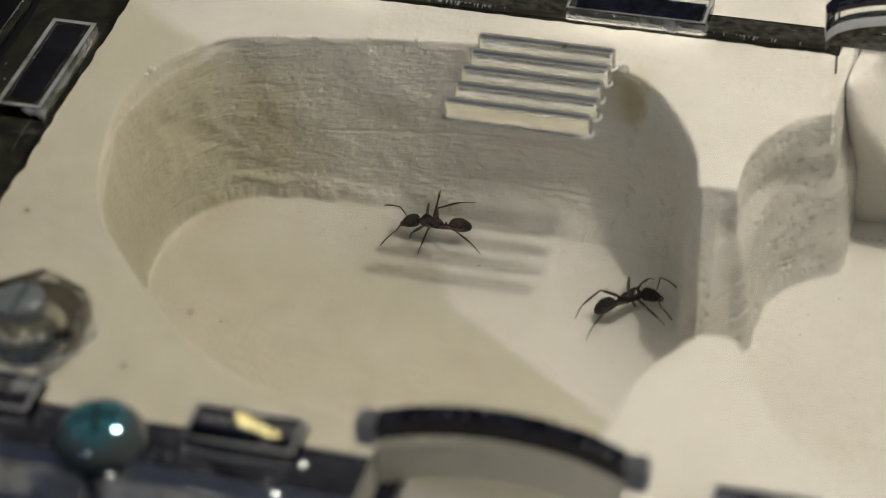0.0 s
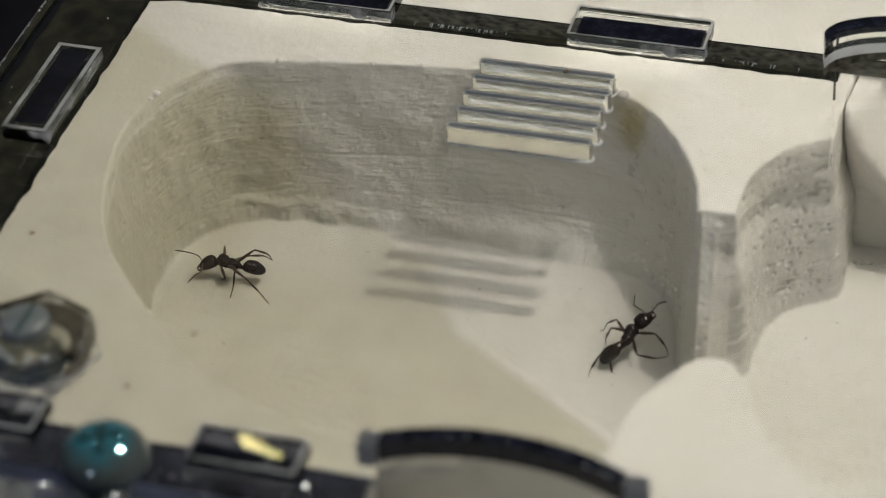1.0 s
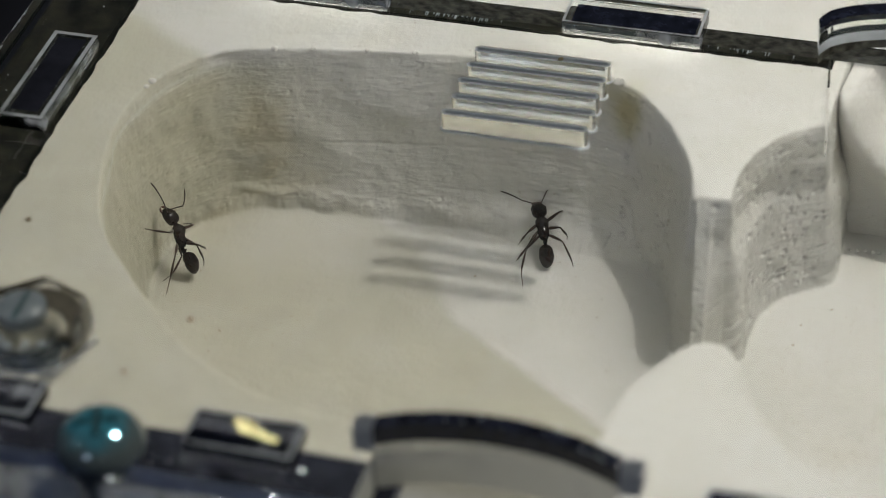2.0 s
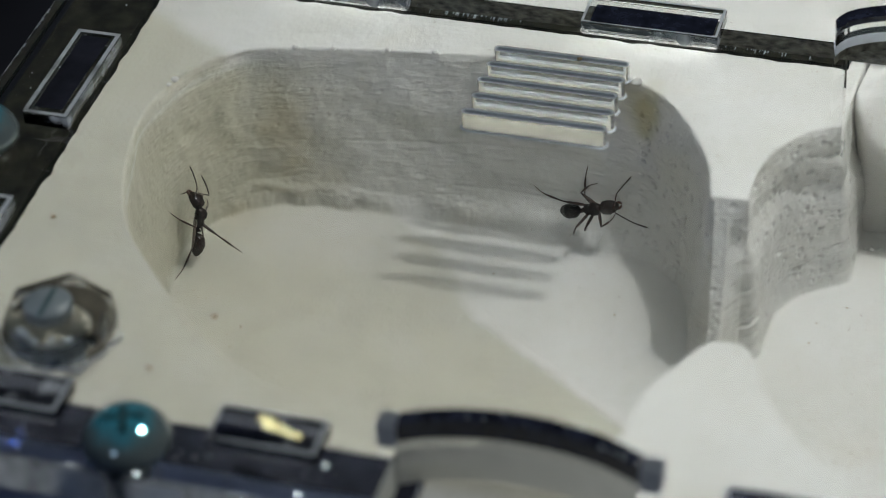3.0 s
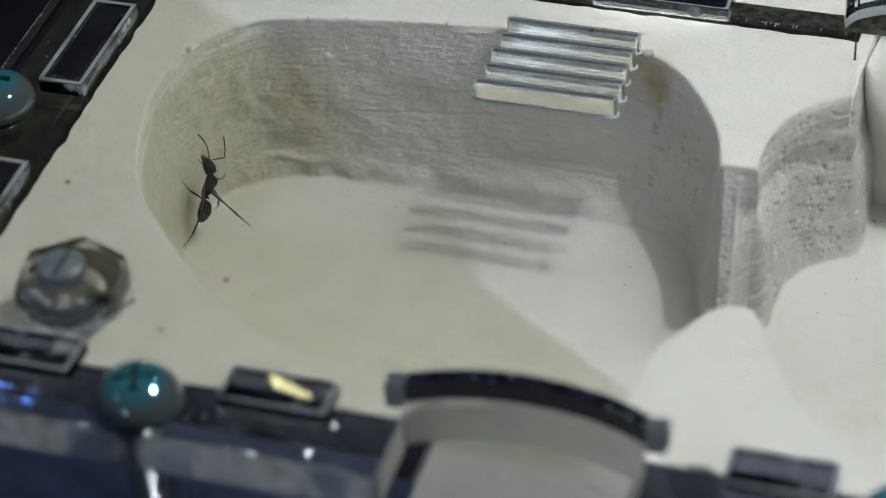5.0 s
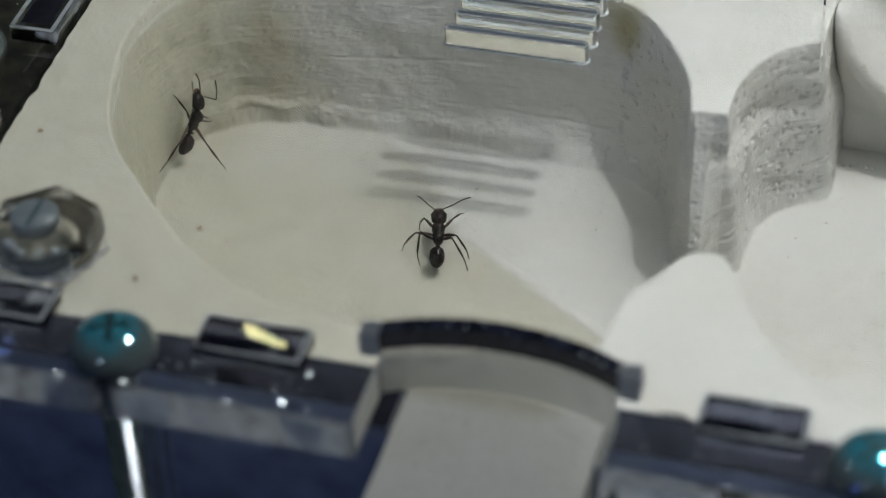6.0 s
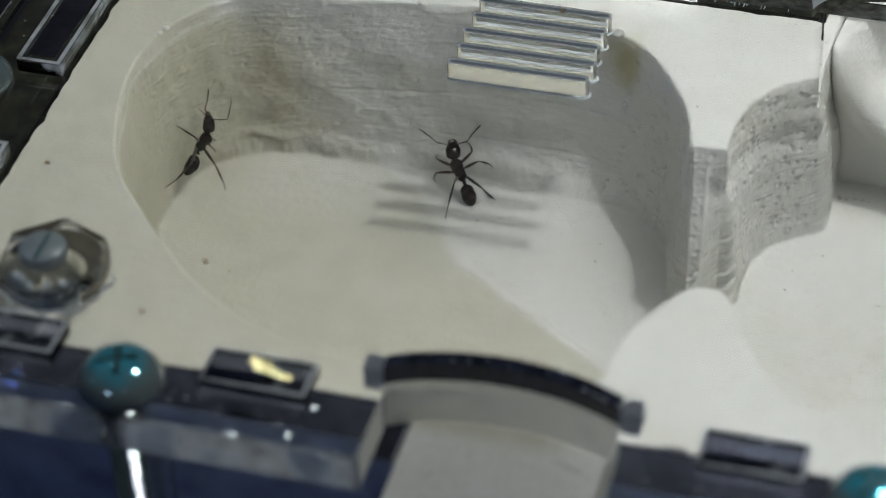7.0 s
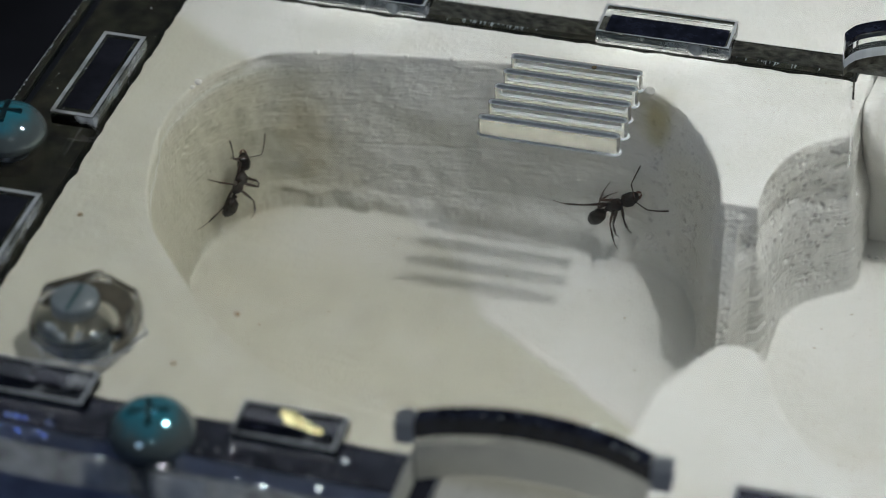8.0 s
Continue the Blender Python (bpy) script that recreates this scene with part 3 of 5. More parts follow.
def acrylic_lid():
    lid = empty("acrylic_cover")
    bm = bmesh.new()
    outline = [(-7.3, -52.6), (-7.3, 1.0), (100, 1.0), (100, -52.6), (46.9, -52.6), *map(tuple, ARCH), (32, -52.6)]
    prism(bm, outline, [*[slot_outline(a, b, y, 0.75) for a, b, y in SLOTS], [(52.98, -10.4), (53.12, -10.4), (51.74, 0.3), (51.60, 0.3)]], *LID_Z)
    pane = part("pane", bm, ACRYLIC, lid)
    pane.visible_shadow = False
    # the back edge is sawn and grimy
    pane.data.materials.append(GRIME)
    for p in pane.data.polygons:
        if abs(p.normal.y) > 0.9 and p.center.y > 0.9 * MM:
            p.material_index = 1
    for a, b, y in SLOTS:
        bm = bmesh.new()
        out, ins = slot_outline(a + 0.02, b - 0.02, y, 0.71), slot_outline(a + 0.2, b - 0.2, y, 0.33)
        prism(bm, out, [ins], LID_Z[0] + 0.02, LID_Z[1] - 0.02)
        part("slot_edge", bm, CUT, lid, "matt saw-cut edge of a ventilation slot")
        # extra ring under the cover, added to widen the slot's shadow
        bm = bmesh.new()
        prism(bm, slot_outline(a - 0.15, b + 0.15, y, 1.15), [slot_outline(a + 0.01, b - 0.01, y, 0.73)], LID_Z[0] - 0.04, LID_Z[0] - 0.01)
        part("slot_shadow_ring", bm, CUT, lid, "matt ring added under a ventilation slot to widen its shadow")
    for x0, x1 in ((-7.3, 32.0), (46.9, 100)):
        bm = bmesh.new()
        box(bm, (x0, -52.66, LID_Z[0]), (x1, -52.62, LID_Z[1]))
        part("cut_edge", bm, SAWN, lid, "matt saw-cut front edge")
    bm = bmesh.new()
    box(bm, (-7.36, -52.6, LID_Z[0]), (-7.32, 1.0, LID_Z[1]))
    part("cut_edge", bm, SAWN, lid, "matt saw-cut side edge")
    bm = bmesh.new()
    prism(bm, [*[(x, y - 0.02) for x, y in ARCH], *[(x, y - 0.06) for x, y in reversed(ARCH)]], [], *LID_Z)
    part("cut_edge", bm, PORT, lid, "greyish saw-cut edge of the front port").visible_shadow = False
    # the lip round the front port
    bm = bmesh.new()
    back = [(x + 0.0, y + 1.1) for x, y in ARCH]
    prism(bm, [*map(tuple, ARCH), *reversed(back)], [], 2.05, 3.45)
    lip = part("port_lip", bm, INKY, lid, "raised curved smoky lip over the front port")
    lip.visible_shadow = False
    bm = bmesh.new()
    prism(bm, [*map(tuple, ARCH), *reversed(back)], [], 1.52, 2.03)
    part("lip_base", bm, PORT, lip, "clear saw-cut foot of the lip").visible_shadow = False
    for (x0, x1), y in (((30.75, 31.95), -46.9), ((46.95, 48.2), -47.1)):
        bm = bmesh.new()
        box(bm, (x0, y, 1.52), (x1, y + 1.4, 3.42), 0.12)
        part("lip_end", bm, HALF_CLEAR, lip, "clear block at the end of the lip").visible_shadow = False
    # the faces beside the port, with a pale strip for the glint on their corner
    for x, y0 in ((31.94, -52.5), (46.9, -52.5)):
        bm = bmesh.new()
        box(bm, (x, y0, LID_Z[0] + 0.1), (x + 0.06, -47.2, LID_Z[1] - 0.1))
        part("cut_edge", bm, PORT, lid, "greyish saw-cut face beside the port").visible_shadow = False
        bm = bmesh.new()
        box(bm, (x - 0.12, y0 - 0.22, LID_Z[0]), (x + 0.18, y0 - 0.02, LID_Z[1] + 0.02), 0.04)
        part("glint_strip", bm, HALF_CLEAR, lid, "pale glint strip on the corner beside the port").visible_shadow = False
    # pale squares standing for reflections and refractions in the front edge
    for x0, x1 in ((0.6, 4.6), (12.2, 15.2), (16.6, 20.4), (27.6, 31.6), (48.2, 54.0), (57.2, 60.6)):
        bm = bmesh.new()
        box(bm, (x0, -52.72, LID_Z[0] + 0.2), (x1, -52.67, LID_Z[1] - 0.35))
        part("edge_reflection", bm, RIMMED, lid, "pale square standing for a reflection in the front edge").visible_shadow = False
    # the lip of the back port and its low rail
    bm = bmesh.new()
    port = catmull([(51.1, -1.6), (51.7, -0.4), (53.4, 0.7), (56, 1.5), (60, 2.1), (65, 2.2)], 0.6, False)
    ring = [*map(tuple, port), *[(x - 0.3, y + 1.3) for x, y in reversed(port)]]
    prism(bm, ring, [], 3.95, 4.4)
    lip = part("port_lip", bm, INKY, lid, "raised curved dark-topped lip over the back port")
    lip.visible_shadow = False
    for z0, z1, mat, name, label in ((3.0, 3.93, ACRYLIC, "lip_body", "clear polished middle of the lip"), (2.2, 2.98, CUT, "lip_band", "matt saw-cut band of the lip"), (1.52, 2.18, GRIME, "lip_foot", "grimy foot of the lip")):
        bm = bmesh.new()
        prism(bm, ring, [], z0, z1)
        part(name, bm, mat, lip, label).visible_shadow = False
    # chipped burrs along the saw-cut edges
    r = random.Random(21)
    bm = bmesh.new()
    spots = [(r.uniform(-6, 32), -52.6, 1.5) for _ in range(46)] + [(r.uniform(47.7, 66), -52.6, 1.5) for _ in range(26)]
    spots += [(r.uniform(-6, 31), r.uniform(-52.4, -49.9), 1.5) for _ in range(60)] + [(r.uniform(48, 66), r.uniform(-52.4, -50), 1.5) for _ in range(26)]
    spots += [(x + r.uniform(-0.3, 0.3), y + r.uniform(0.0, 1.1), 3.45) for x, y in ARCH[::2]]
    spots += [(-7.3 + r.uniform(0, 0.1), r.uniform(-50, 0.5), 1.5) for _ in range(90)] + [(r.uniform(-6.5, -0.9), r.uniform(-48, 0), 1.5) for _ in range(16)]
    for x, y, z in spots:
        m = Matrix.Translation(Vector((x, y, z + 0.02)) * MM) @ Matrix.Rotation(radians(10 + r.gauss(0, 9)), 4, "X") @ Matrix.Rotation(radians(23 + r.gauss(0, 9)), 4, "Y") @ Matrix.Rotation(r.uniform(0, 6), 4, "Z")
        bmesh.ops.create_cone(bm, cap_ends=True, segments=5, radius1=r.uniform(0.03, 0.11) * MM, radius2=r.uniform(0.02, 0.06) * MM, depth=0.05 * MM, matrix=m)
    # rows of facets added only for the blue lamp's glints
    for k in range(44):
        y = -50.6 if k % 2 else -51.6
        m = Matrix.Translation(Vector((r.uniform(-4, 9.5), y + r.uniform(-0.12, 0.12), 1.53)) * MM) @ Matrix.Rotation(radians(60.5 + r.gauss(0, 1.5)), 4, "X") @ Matrix.Rotation(radians(r.gauss(-3, 1.5)), 4, "Y")
        bmesh.ops.create_cone(bm, cap_ends=True, segments=5, radius1=0.16 * MM, radius2=0.14 * MM, depth=0.03 * MM, matrix=m)
    # single facets added where the desk lamp's glints sit
    for x, y, z in ((45.1, -45.95, 3.47), (45.5, -46.1, 3.47), (45.9, -46.3, 3.47), (44.4, -45.75, 3.47), (17.9, -51.2, 1.53), (17.4, -52.4, 1.53), (28.3, -49.2, 1.53), (31.2, -47.4, 1.53), (27.5, -51.9, 1.53)):
        m = Matrix.Translation(Vector((x, y, z)) * MM) @ Matrix.Rotation(radians(12), 4, "X") @ Matrix.Rotation(radians(23), 4, "Y")
        bmesh.ops.create_cone(bm, cap_ends=True, segments=6, radius1=0.11 * MM, radius2=0.09 * MM, depth=0.04 * MM, matrix=m)
    tagged(part("burr", bm, BURR, lid), "bright chipped burrs and added glint facets along the saw-cut edges", kind="stuff")
    return tagged(lid, "clear acrylic cover plate with five ventilation slots on the plaster", "cover")


acrylic_lid()


# unseen thin pane, added so the neighbouring plaster renders brighter
bm = bmesh.new()
box(bm, (-2, 4.6, -1.45), (100, 60, -0.9))
cover = empty("acrylic_cover", (50, 30, -1.45))
bmesh.ops.translate(bm, verts=bm.verts, vec=Vector((-50, -30, 1.45)) * MM)
part("pane", bm, ACRYLIC, cover).visible_shadow = False
tagged(cover, "thin clear pane added over the neighbouring nest module to brighten it", "cover")


def tab(lo, hi, rim, mat):
    t = empty("acrylic_tab", ((lo[0] + hi[0]) / 2, (lo[1] + hi[1]) / 2, lo[2]))
    (hx, hy), h = ((hi[0] - lo[0]) / 2, (hi[1] - lo[1]) / 2), hi[2] - lo[2]
    bm = bmesh.new()
    box(bm, (-hx, -hy, 0), (hx, hy, h), 0.10)
    part("block", bm, mat, t).visible_shadow = False
    bm = bmesh.new()
    a, b = 0.02, 0.16 + rim
    prism(bm, [(-hx + a, -hy + a), (hx - a, -hy + a), (hx - a, hy - a), (-hx + a, hy - a)], [[(-hx + b, -hy + b), (hx - b, -hy + b), (hx - b, hy - b), (-hx + b, hy - b)]], h + 0.01, h + 0.03)
    part("pale_rim", bm, RIMMED, t, "matt pale rim").visible_shadow = False
    bm = bmesh.new()
    for x0, y0, x1, y1 in ((-hx - 0.03, -hy - 0.03, hx + 0.03, -hy - 0.005), (hx + 0.005, -hy, hx + 0.03, hy), (-hx - 0.03, -hy, -hx - 0.005, hy)):
        box(bm, (x0, y0, 0.05 * h), (x1, y1, 0.95 * h))
    if mat is not BLUISH:
        part("sawn_side", bm, MOTTLED, t, "scuffed saw-cut sides").visible_shadow = False
    if mat is BLUISH:
        # mottled sheet standing for the grey reflections in the tab's top
        bm = bmesh.new()
        box(bm, (-hx + 0.3, -hy + 0.3, h + 0.012), (hx - 0.3, hy - 0.3, h + 0.022))
        part("mottled_sheet", bm, MOTTLED, t, "mottled sheet for the grey reflections in the tab").visible_shadow = False
    return tagged(t, "clear acrylic tab standing proud of the cover", "acrylic tab", group="acrylic tabs")


def reflection_streak(t):
    """Amber metal shards standing for a warm reflection in one tab, thick above and thin below."""
    r = random.Random(8)
    bm = bmesh.new()
    for k in range(90):
        u = r.random()
        wide = 0.42 * (1 - u) + 0.12
        m = Matrix.Translation(Vector((-0.75 + 2.9 * u + r.uniform(-0.15, 0.15), 0.75 - 1.0 * u + r.uniform(-wide, wide), 1.175)) * MM)
        m = m @ Matrix.Rotation(radians(12 + r.gauss(0, 4)), 4, "X") @ Matrix.Rotation(radians(23 + r.gauss(0, 4)), 4, "Y") @ Matrix.Rotation(r.uniform(0, 6.3), 4, "Z")
        bmesh.ops.create_cone(bm, cap_ends=True, segments=r.choice((4, 5, 6)), radius1=r.uniform(0.08, 0.22) * MM, radius2=0.07 * MM, depth=0.05 * MM, matrix=m)
    tagged(part("reflection_streak", bm, AMBER_GLINT, t), "amber shards standing for a warm reflection in the clear tab", kind="stuff")


TAB = 2.65
for lo, hi in (((8.9, -1.7, 1.52), (19.2, 2.0, TAB)), ((32.5, -1.75, 1.52), (42.6, 2.0, TAB))):
    t = tab(lo, hi, 0.05, ACRYLIC)
    hx, hy, h = (hi[0] - lo[0]) / 2, (hi[1] - lo[1]) / 2, hi[2] - lo[2]
    # dark sheet standing for the wall refracted through the clear tab
    bm = bmesh.new()
    box(bm, (-hx + 0.7, -hy + 0.12, h + 0.01), (hx - 0.35, hy * 0.25, h + 0.05), 0.01)
    part("seen_through_dark", bm, INKY, t, "dark sheet standing for the wall seen through the tab").visible_shadow = False
for a, b, c, d in FRONT_TABS + SIDE_TABS:
    k = 0.03 if a < 0 else 0.1
    t = tab((a + k, c + k, 1.52), (b - k, d - k, TAB), 0.16 if a < 0 else 0.06, ACRYLIC if a < 0 else BLUISH)
    if a == 20.8:
        reflection_streak(t)
    if a < 0:
        hx, hy, h = (b - a) / 2 - k, (d - c) / 2 - k, TAB - 1.52
        # black sheet standing for the dark interior seen through the tab
        bm = bmesh.new()
        box(bm, (-hx + 0.62, -hy + 0.75, h + 0.006), (hx - 0.62, hy - 0.75, h + 0.03), 0.01)
        part("seen_through_dark", bm, BLACK_MASK, t, "black sheet standing for the dark seen through the tab").visible_shadow = False


def side_wall(lo, hi, label, mat):
    bm = bmesh.new()
    box(bm, lo, hi, 0.1)
    o = mesh_object("acrylic_wall", bm, mat)
    o.visible_shadow = mat is not ACRYLIC
    return tagged(o, label, "acrylic wall", group="acrylic walls")


side_wall((-3.7, 0.3, -24), (51.5, 3.8, -1.5), "dusty dark acrylic wall behind the plaster block", OLIVE)
side_wall((-7.0, -46, -24), (-0.75, 0.2, -1.6), "dusty dark acrylic side wall beside the plaster block", OLIVE)
side_wall((-3.7, -49.6, -24), (33.2, -46.2, -1.5), "dark navy acrylic front wall of the nest", NAVY)
side_wall((46.4, -49.6, -24), (100, -46.2, -1.5), "dark navy acrylic front wall of the nest", NAVY)


def back_wall_marks():
    """A beige strip standing for the view through the cover's back edge, and upright saw scratches."""
    w = empty("beige_strip", (0, 0, 0))
    bm = bmesh.new()
    box(bm, (-3.6, 2.3, -1.485), (51.3, 3.75, -1.468))
    part("dust", bm, BEIGE_BAND, w, "beige band standing for the view through the cover edge")
    r = random.Random(14)
    bm = bmesh.new()
    for k in range(70):
        c = r.choice((21.5, 23.5, 26.0, 45.0, 46.5))
        x = c + r.gauss(0, 0.9)
        y = r.uniform(0.5, 1.2)
        box(bm, (x, y, -1.487), (x + r.uniform(0.03, 0.08), y + r.uniform(0.5, 1.6), -1.474))
    tagged(part("scratch", bm, BURR, w, "fine bright saw scratches"), kind="stuff")
    return tagged(w, "beige strip for the view through the cover edge, with fine saw scratches", "dust")


BEIGE_BAND = solid_material("beige_band", (0.20, 0.185, 0.15), 0.9, 0.0, 700.0, 0.5)
back_wall_marks()


def wall_end(x, side):
    """The sawn end of a front wall beside the port: a frosted face between two pale strips that stand for corner
    glints.
    """
    e = empty("wall_end", (x, -47.9, -24))
    bm = bmesh.new()
    box(bm, (0.0, -1.5, 0.1), (0.05 * side, 1.5, 22.3)) if side > 0 else box(bm, (-0.05, -1.5, 0.1), (0.0, 1.5, 22.3))
    part("sawn_face", bm, PORT, e, "greyish saw-cut end face")
    for y in (-1.72, 1.42):
        bm = bmesh.new()
        box(bm, (-0.16, y, 0.1), (0.16, y + 0.2, 22.35), 0.05)
        part("glint_strip", bm, RIMMED, e, "pale glint strip on the corner")
    return tagged(e, "frosted saw-cut end of the navy acrylic front wall", "wall end", group="wall ends")


wall_end(33.2, 1)
wall_end(46.4, -1)


# black strips added to darken what shows under the front tabs
for x0, x1 in ((-3.7, 33.2), (46.4, 100)):
    bm = bmesh.new()
    box(bm, (x0, -49.65, -1.498), (x1, -46.15, -1.465))
    tagged(mesh_object("gasket", bm, BLACK_MASK), "black strip added to darken the top of the front wall", "gasket", group="gaskets")


# ---- screws ----
def lathe(bm, prof, steps=32):
    vs = [bm.verts.new((r * MM, 0, h * MM)) for r, h in prof]
    es = [bm.edges.new(p) for p in zip(vs, vs[1:])]
    bmesh.ops.spin(bm, geom=vs + es, axis=(0, 0, 1), cent=(0, 0, 0), angle=math.tau, steps=steps)
    bmesh.ops.remove_doubles(bm, verts=bm.verts, dist=1e-6)


def screw(x, y, z, turn):
    s = empty("screw", (x, y, z))
    bm = bmesh.new()
    lathe(bm, [(0, 2.25), (0.5, 2.24), (1.1, 2.12), (1.7, 1.86), (2.2, 1.5), (2.6, 1.0), (2.8, 0.5), (2.82, 0.0), (0, 0.0)])
    part("head", bm, STEEL, s, smooth=True)
    bm = bmesh.new()
    for k in range(2):
        box(bm, (-1.25, -0.22, 1.9), (1.25, 0.22, 2.3), 0.06) if k == 0 else box(bm, (-0.22, -1.25, 1.905), (0.22, 1.25, 2.305), 0.06)
    bmesh.ops.rotate(bm, verts=bm.verts, matrix=Matrix.Rotation(radians(turn), 3, "Z"))
    part("cross_recess", bm, STEEL_DARK, s, "dark cross recess")
    bm = bmesh.new()
    prof = [(0, 0.0)]
    for k in range(47):
        prof += [(1.45, -0.02 - k * 0.5), (1.19, -0.27 - k * 0.5)]
    lathe(bm, prof + [(0, -23.6)], 20)
    part("threaded_shank", bm, BRIGHT, s)
    # two bead columns imitate the thread's reflection in the acrylic
    bm = bmesh.new()
    for dx in (2.35, 4.0):
        for k in range(44):
            bmesh.ops.create_uvsphere(bm, u_segments=8, v_segments=6, radius=0.15 * MM, matrix=Matrix.Translation(Vector((dx, -2.75, -3.3 - k * 0.46)) * MM))
    tagged(part("thread_reflection", bm, BRIGHT, s), "bright beads standing for the reflection of the thread in the acrylic", kind="stuff")
    return tagged(s, "domed zinc-plated steel screw in the clear acrylic cover", "screw", group="lid screws")


screw(15.9, -50.0, 1.5, 20)
screw(62.6, -49.5, 1.5, 50)
screw(-5.8, -23.0, 1.5, 10)


def hex_plug():
    h = empty("hex_plug", (8.1, -41.6, 1.52))
    bm = bmesh.new()
    bmesh.ops.create_cone(bm, cap_ends=True, segments=6, radius1=3.9 * MM, radius2=3.7 * MM, depth=2.2 * MM, matrix=Matrix.Translation((0, 0, 1.1 * MM)) @ Matrix.Rotation(radians(8), 4, "Z"))
    bmesh.ops.bevel(bm, geom=list(bm.edges), offset=0.15 * MM, segments=2, affect="EDGES")
    part("hex_head", bm, GREYED, h).visible_shadow = False
    bm = bmesh.new()
    lathe(bm, [(0, 1.75), (1.45, 1.75), (1.6, 1.6), (1.6, 0.15), (0, 0.15)], 24)
    bmesh.ops.translate(bm, verts=bm.verts, vec=(-1.0 * MM, 0.7 * MM, 0.0))
    pin = part("pin", bm, NYLON, h, "blue-grey slotted pin", smooth=True)
    bm = bmesh.new()
    box(bm, (-1.12, -0.65, 1.74), (-0.88, 2.05, 1.80), 0.02)
    part("slot", bm, STEEL_DARK, pin, "dark narrow slot")
    # brown crescent put in for the dark reflection inside the clear plug
    bm = bmesh.new()
    arc = [radians(a) for a in range(-35, 176, 10)]
    prism(bm, [(3.3 * math.cos(a), 3.3 * math.sin(a)) for a in arc] + [((2.9 - 1.2 * math.sin((a + 0.6) * 0.85)) * math.cos(a), (2.9 - 1.2 * math.sin((a + 0.6) * 0.85)) * math.sin(a)) for a in reversed(arc)], [], 0.06, 0.5)
    part("bore", bm, UMBER, h, "brownish crescent standing for the dark reflection inside the plug")
    # facets added for the bright glints at the lower edge
    r = random.Random(3)
    bm = bmesh.new()
    for k in range(16):
        u = r.random()
        m = Matrix.Translation(Vector((-1.6 + 3.6 * u, -2.6 - 0.6 * math.sin(u * 3) + r.uniform(-0.25, 0.25), 2.22)) * MM) @ Matrix.Rotation(radians(12 + r.gauss(0, 9)), 4, "X") @ Matrix.Rotation(radians(23 + r.gauss(0, 9)), 4, "Y")
        bmesh.ops.create_cone(bm, cap_ends=True, segments=6, radius1=r.uniform(0.1, 0.3) * MM, radius2=0.08 * MM, depth=0.05 * MM, matrix=m)
    tagged(part("glint_facets", bm, BURR, h), "facets added for the glints along the edge of the plug", kind="stuff")
    # white ring standing for the glints round the foot
    bm = bmesh.new()
    hexa = [(math.cos(a), math.sin(a)) for a in (math.tau * k / 6 + radians(8) for k in range(6))]
    prism(bm, [(x * 4.05, y * 4.05) for x, y in hexa], [[(x * 3.93, y * 3.93) for x, y in hexa]], 0.02, 0.3)
    part("pale_rim", bm, SAWN, h, "matt white foot ring standing for edge glints")
    return tagged(h, "clear hexagonal plastic plug with a grey pin on the cover", "plug")


hex_plug()


def crumbs():
    r = random.Random(4)
    for x, y in ((17.1, -37.8), (14.8, -43.4), (33.2, -4.9), (2.9, -30.5)):
        bm = bmesh.new()
        bmesh.ops.create_icosphere(bm, subdivisions=2, radius=0.2 * MM)
        for v in bm.verts:
            v.co *= 1 + 0.5 * noise.noise(v.co * 6000 + Vector((x, y, 1)))
            v.co.z *= 0.5
        c = mesh_object("dirt_crumb", bm, CRUMB, smooth=True)
        c.matrix_world = Matrix.Translation(Vector((x, y, 1.58)) * MM) @ Matrix.Rotation(r.uniform(0, 6), 4, "Z")
        tagged(c, "tiny brown crumb of dirt on the clear cover", "dirt crumb", group="dirt crumbs")


CRUMB = solid_material("crumb", (0.22, 0.16, 0.09), 0.9)
crumbs()


# ---- ants ----
def tube(bm, pts, radii, sides=7):
    """A tapered limb through points in mm."""
    pts = [Vector(p) for p in pts]
    rings = []
    for i, p in enumerate(pts):
        d = (pts[min(i + 1, len(pts) - 1)] - pts[max(i - 1, 0)]).normalized()
        q = d.to_track_quat("Z", "X").to_matrix()
        rings.append([bm.verts.new((p + q @ Vector((math.cos(a), math.sin(a), 0)) * radii[i]) * MM) for a in (math.tau * k / sides for k in range(sides))])
    for a, b in zip(rings, rings[1:]):
        for k in range(sides):
            bm.faces.new((a[k], a[(k + 1) % sides], b[(k + 1) % sides], b[k]))
    bm.faces.new(rings[0])
    bm.faces.new(rings[-1])


def pod(bm, stations, sides=18):
    """A body segment: rows of x, z, half width, half height in mm."""
    rings = [[bm.verts.new(Vector((x, 1.12 * w * math.cos(a), z + 1.08 * h * math.sin(a))) * MM) for a in (math.tau * k / sides for k in range(sides))] for x, z, w, h in stations]
    for a, b in zip(rings, rings[1:]):
        for k in range(sides):
            bm.faces.new((a[k], a[(k + 1) % sides], b[(k + 1) % sides], b[k]))
    bm.faces.new(rings[0])
    bm.faces.new(rings[-1])


# lengths in mm: half thorax, then hip, thigh and lower leg for each pair
HALF = 0.975
HIPS = {"front": (0.50, 0.24, -0.22), "middle": (0.02, 0.26, -0.24), "hind": (-0.45, 0.24, -0.20)}
REACH = {"front": (1.40, 2.00), "middle": (1.50, 2.30), "hind": (1.85, 2.90)}
SCAPE = 0.95


def waved(bm, amount, scale=2600):
    """Slight unevenness of a body segment."""
    for v in bm.verts:
        v.co += v.co.normalized() * amount * MM * noise.noise(v.co * scale)


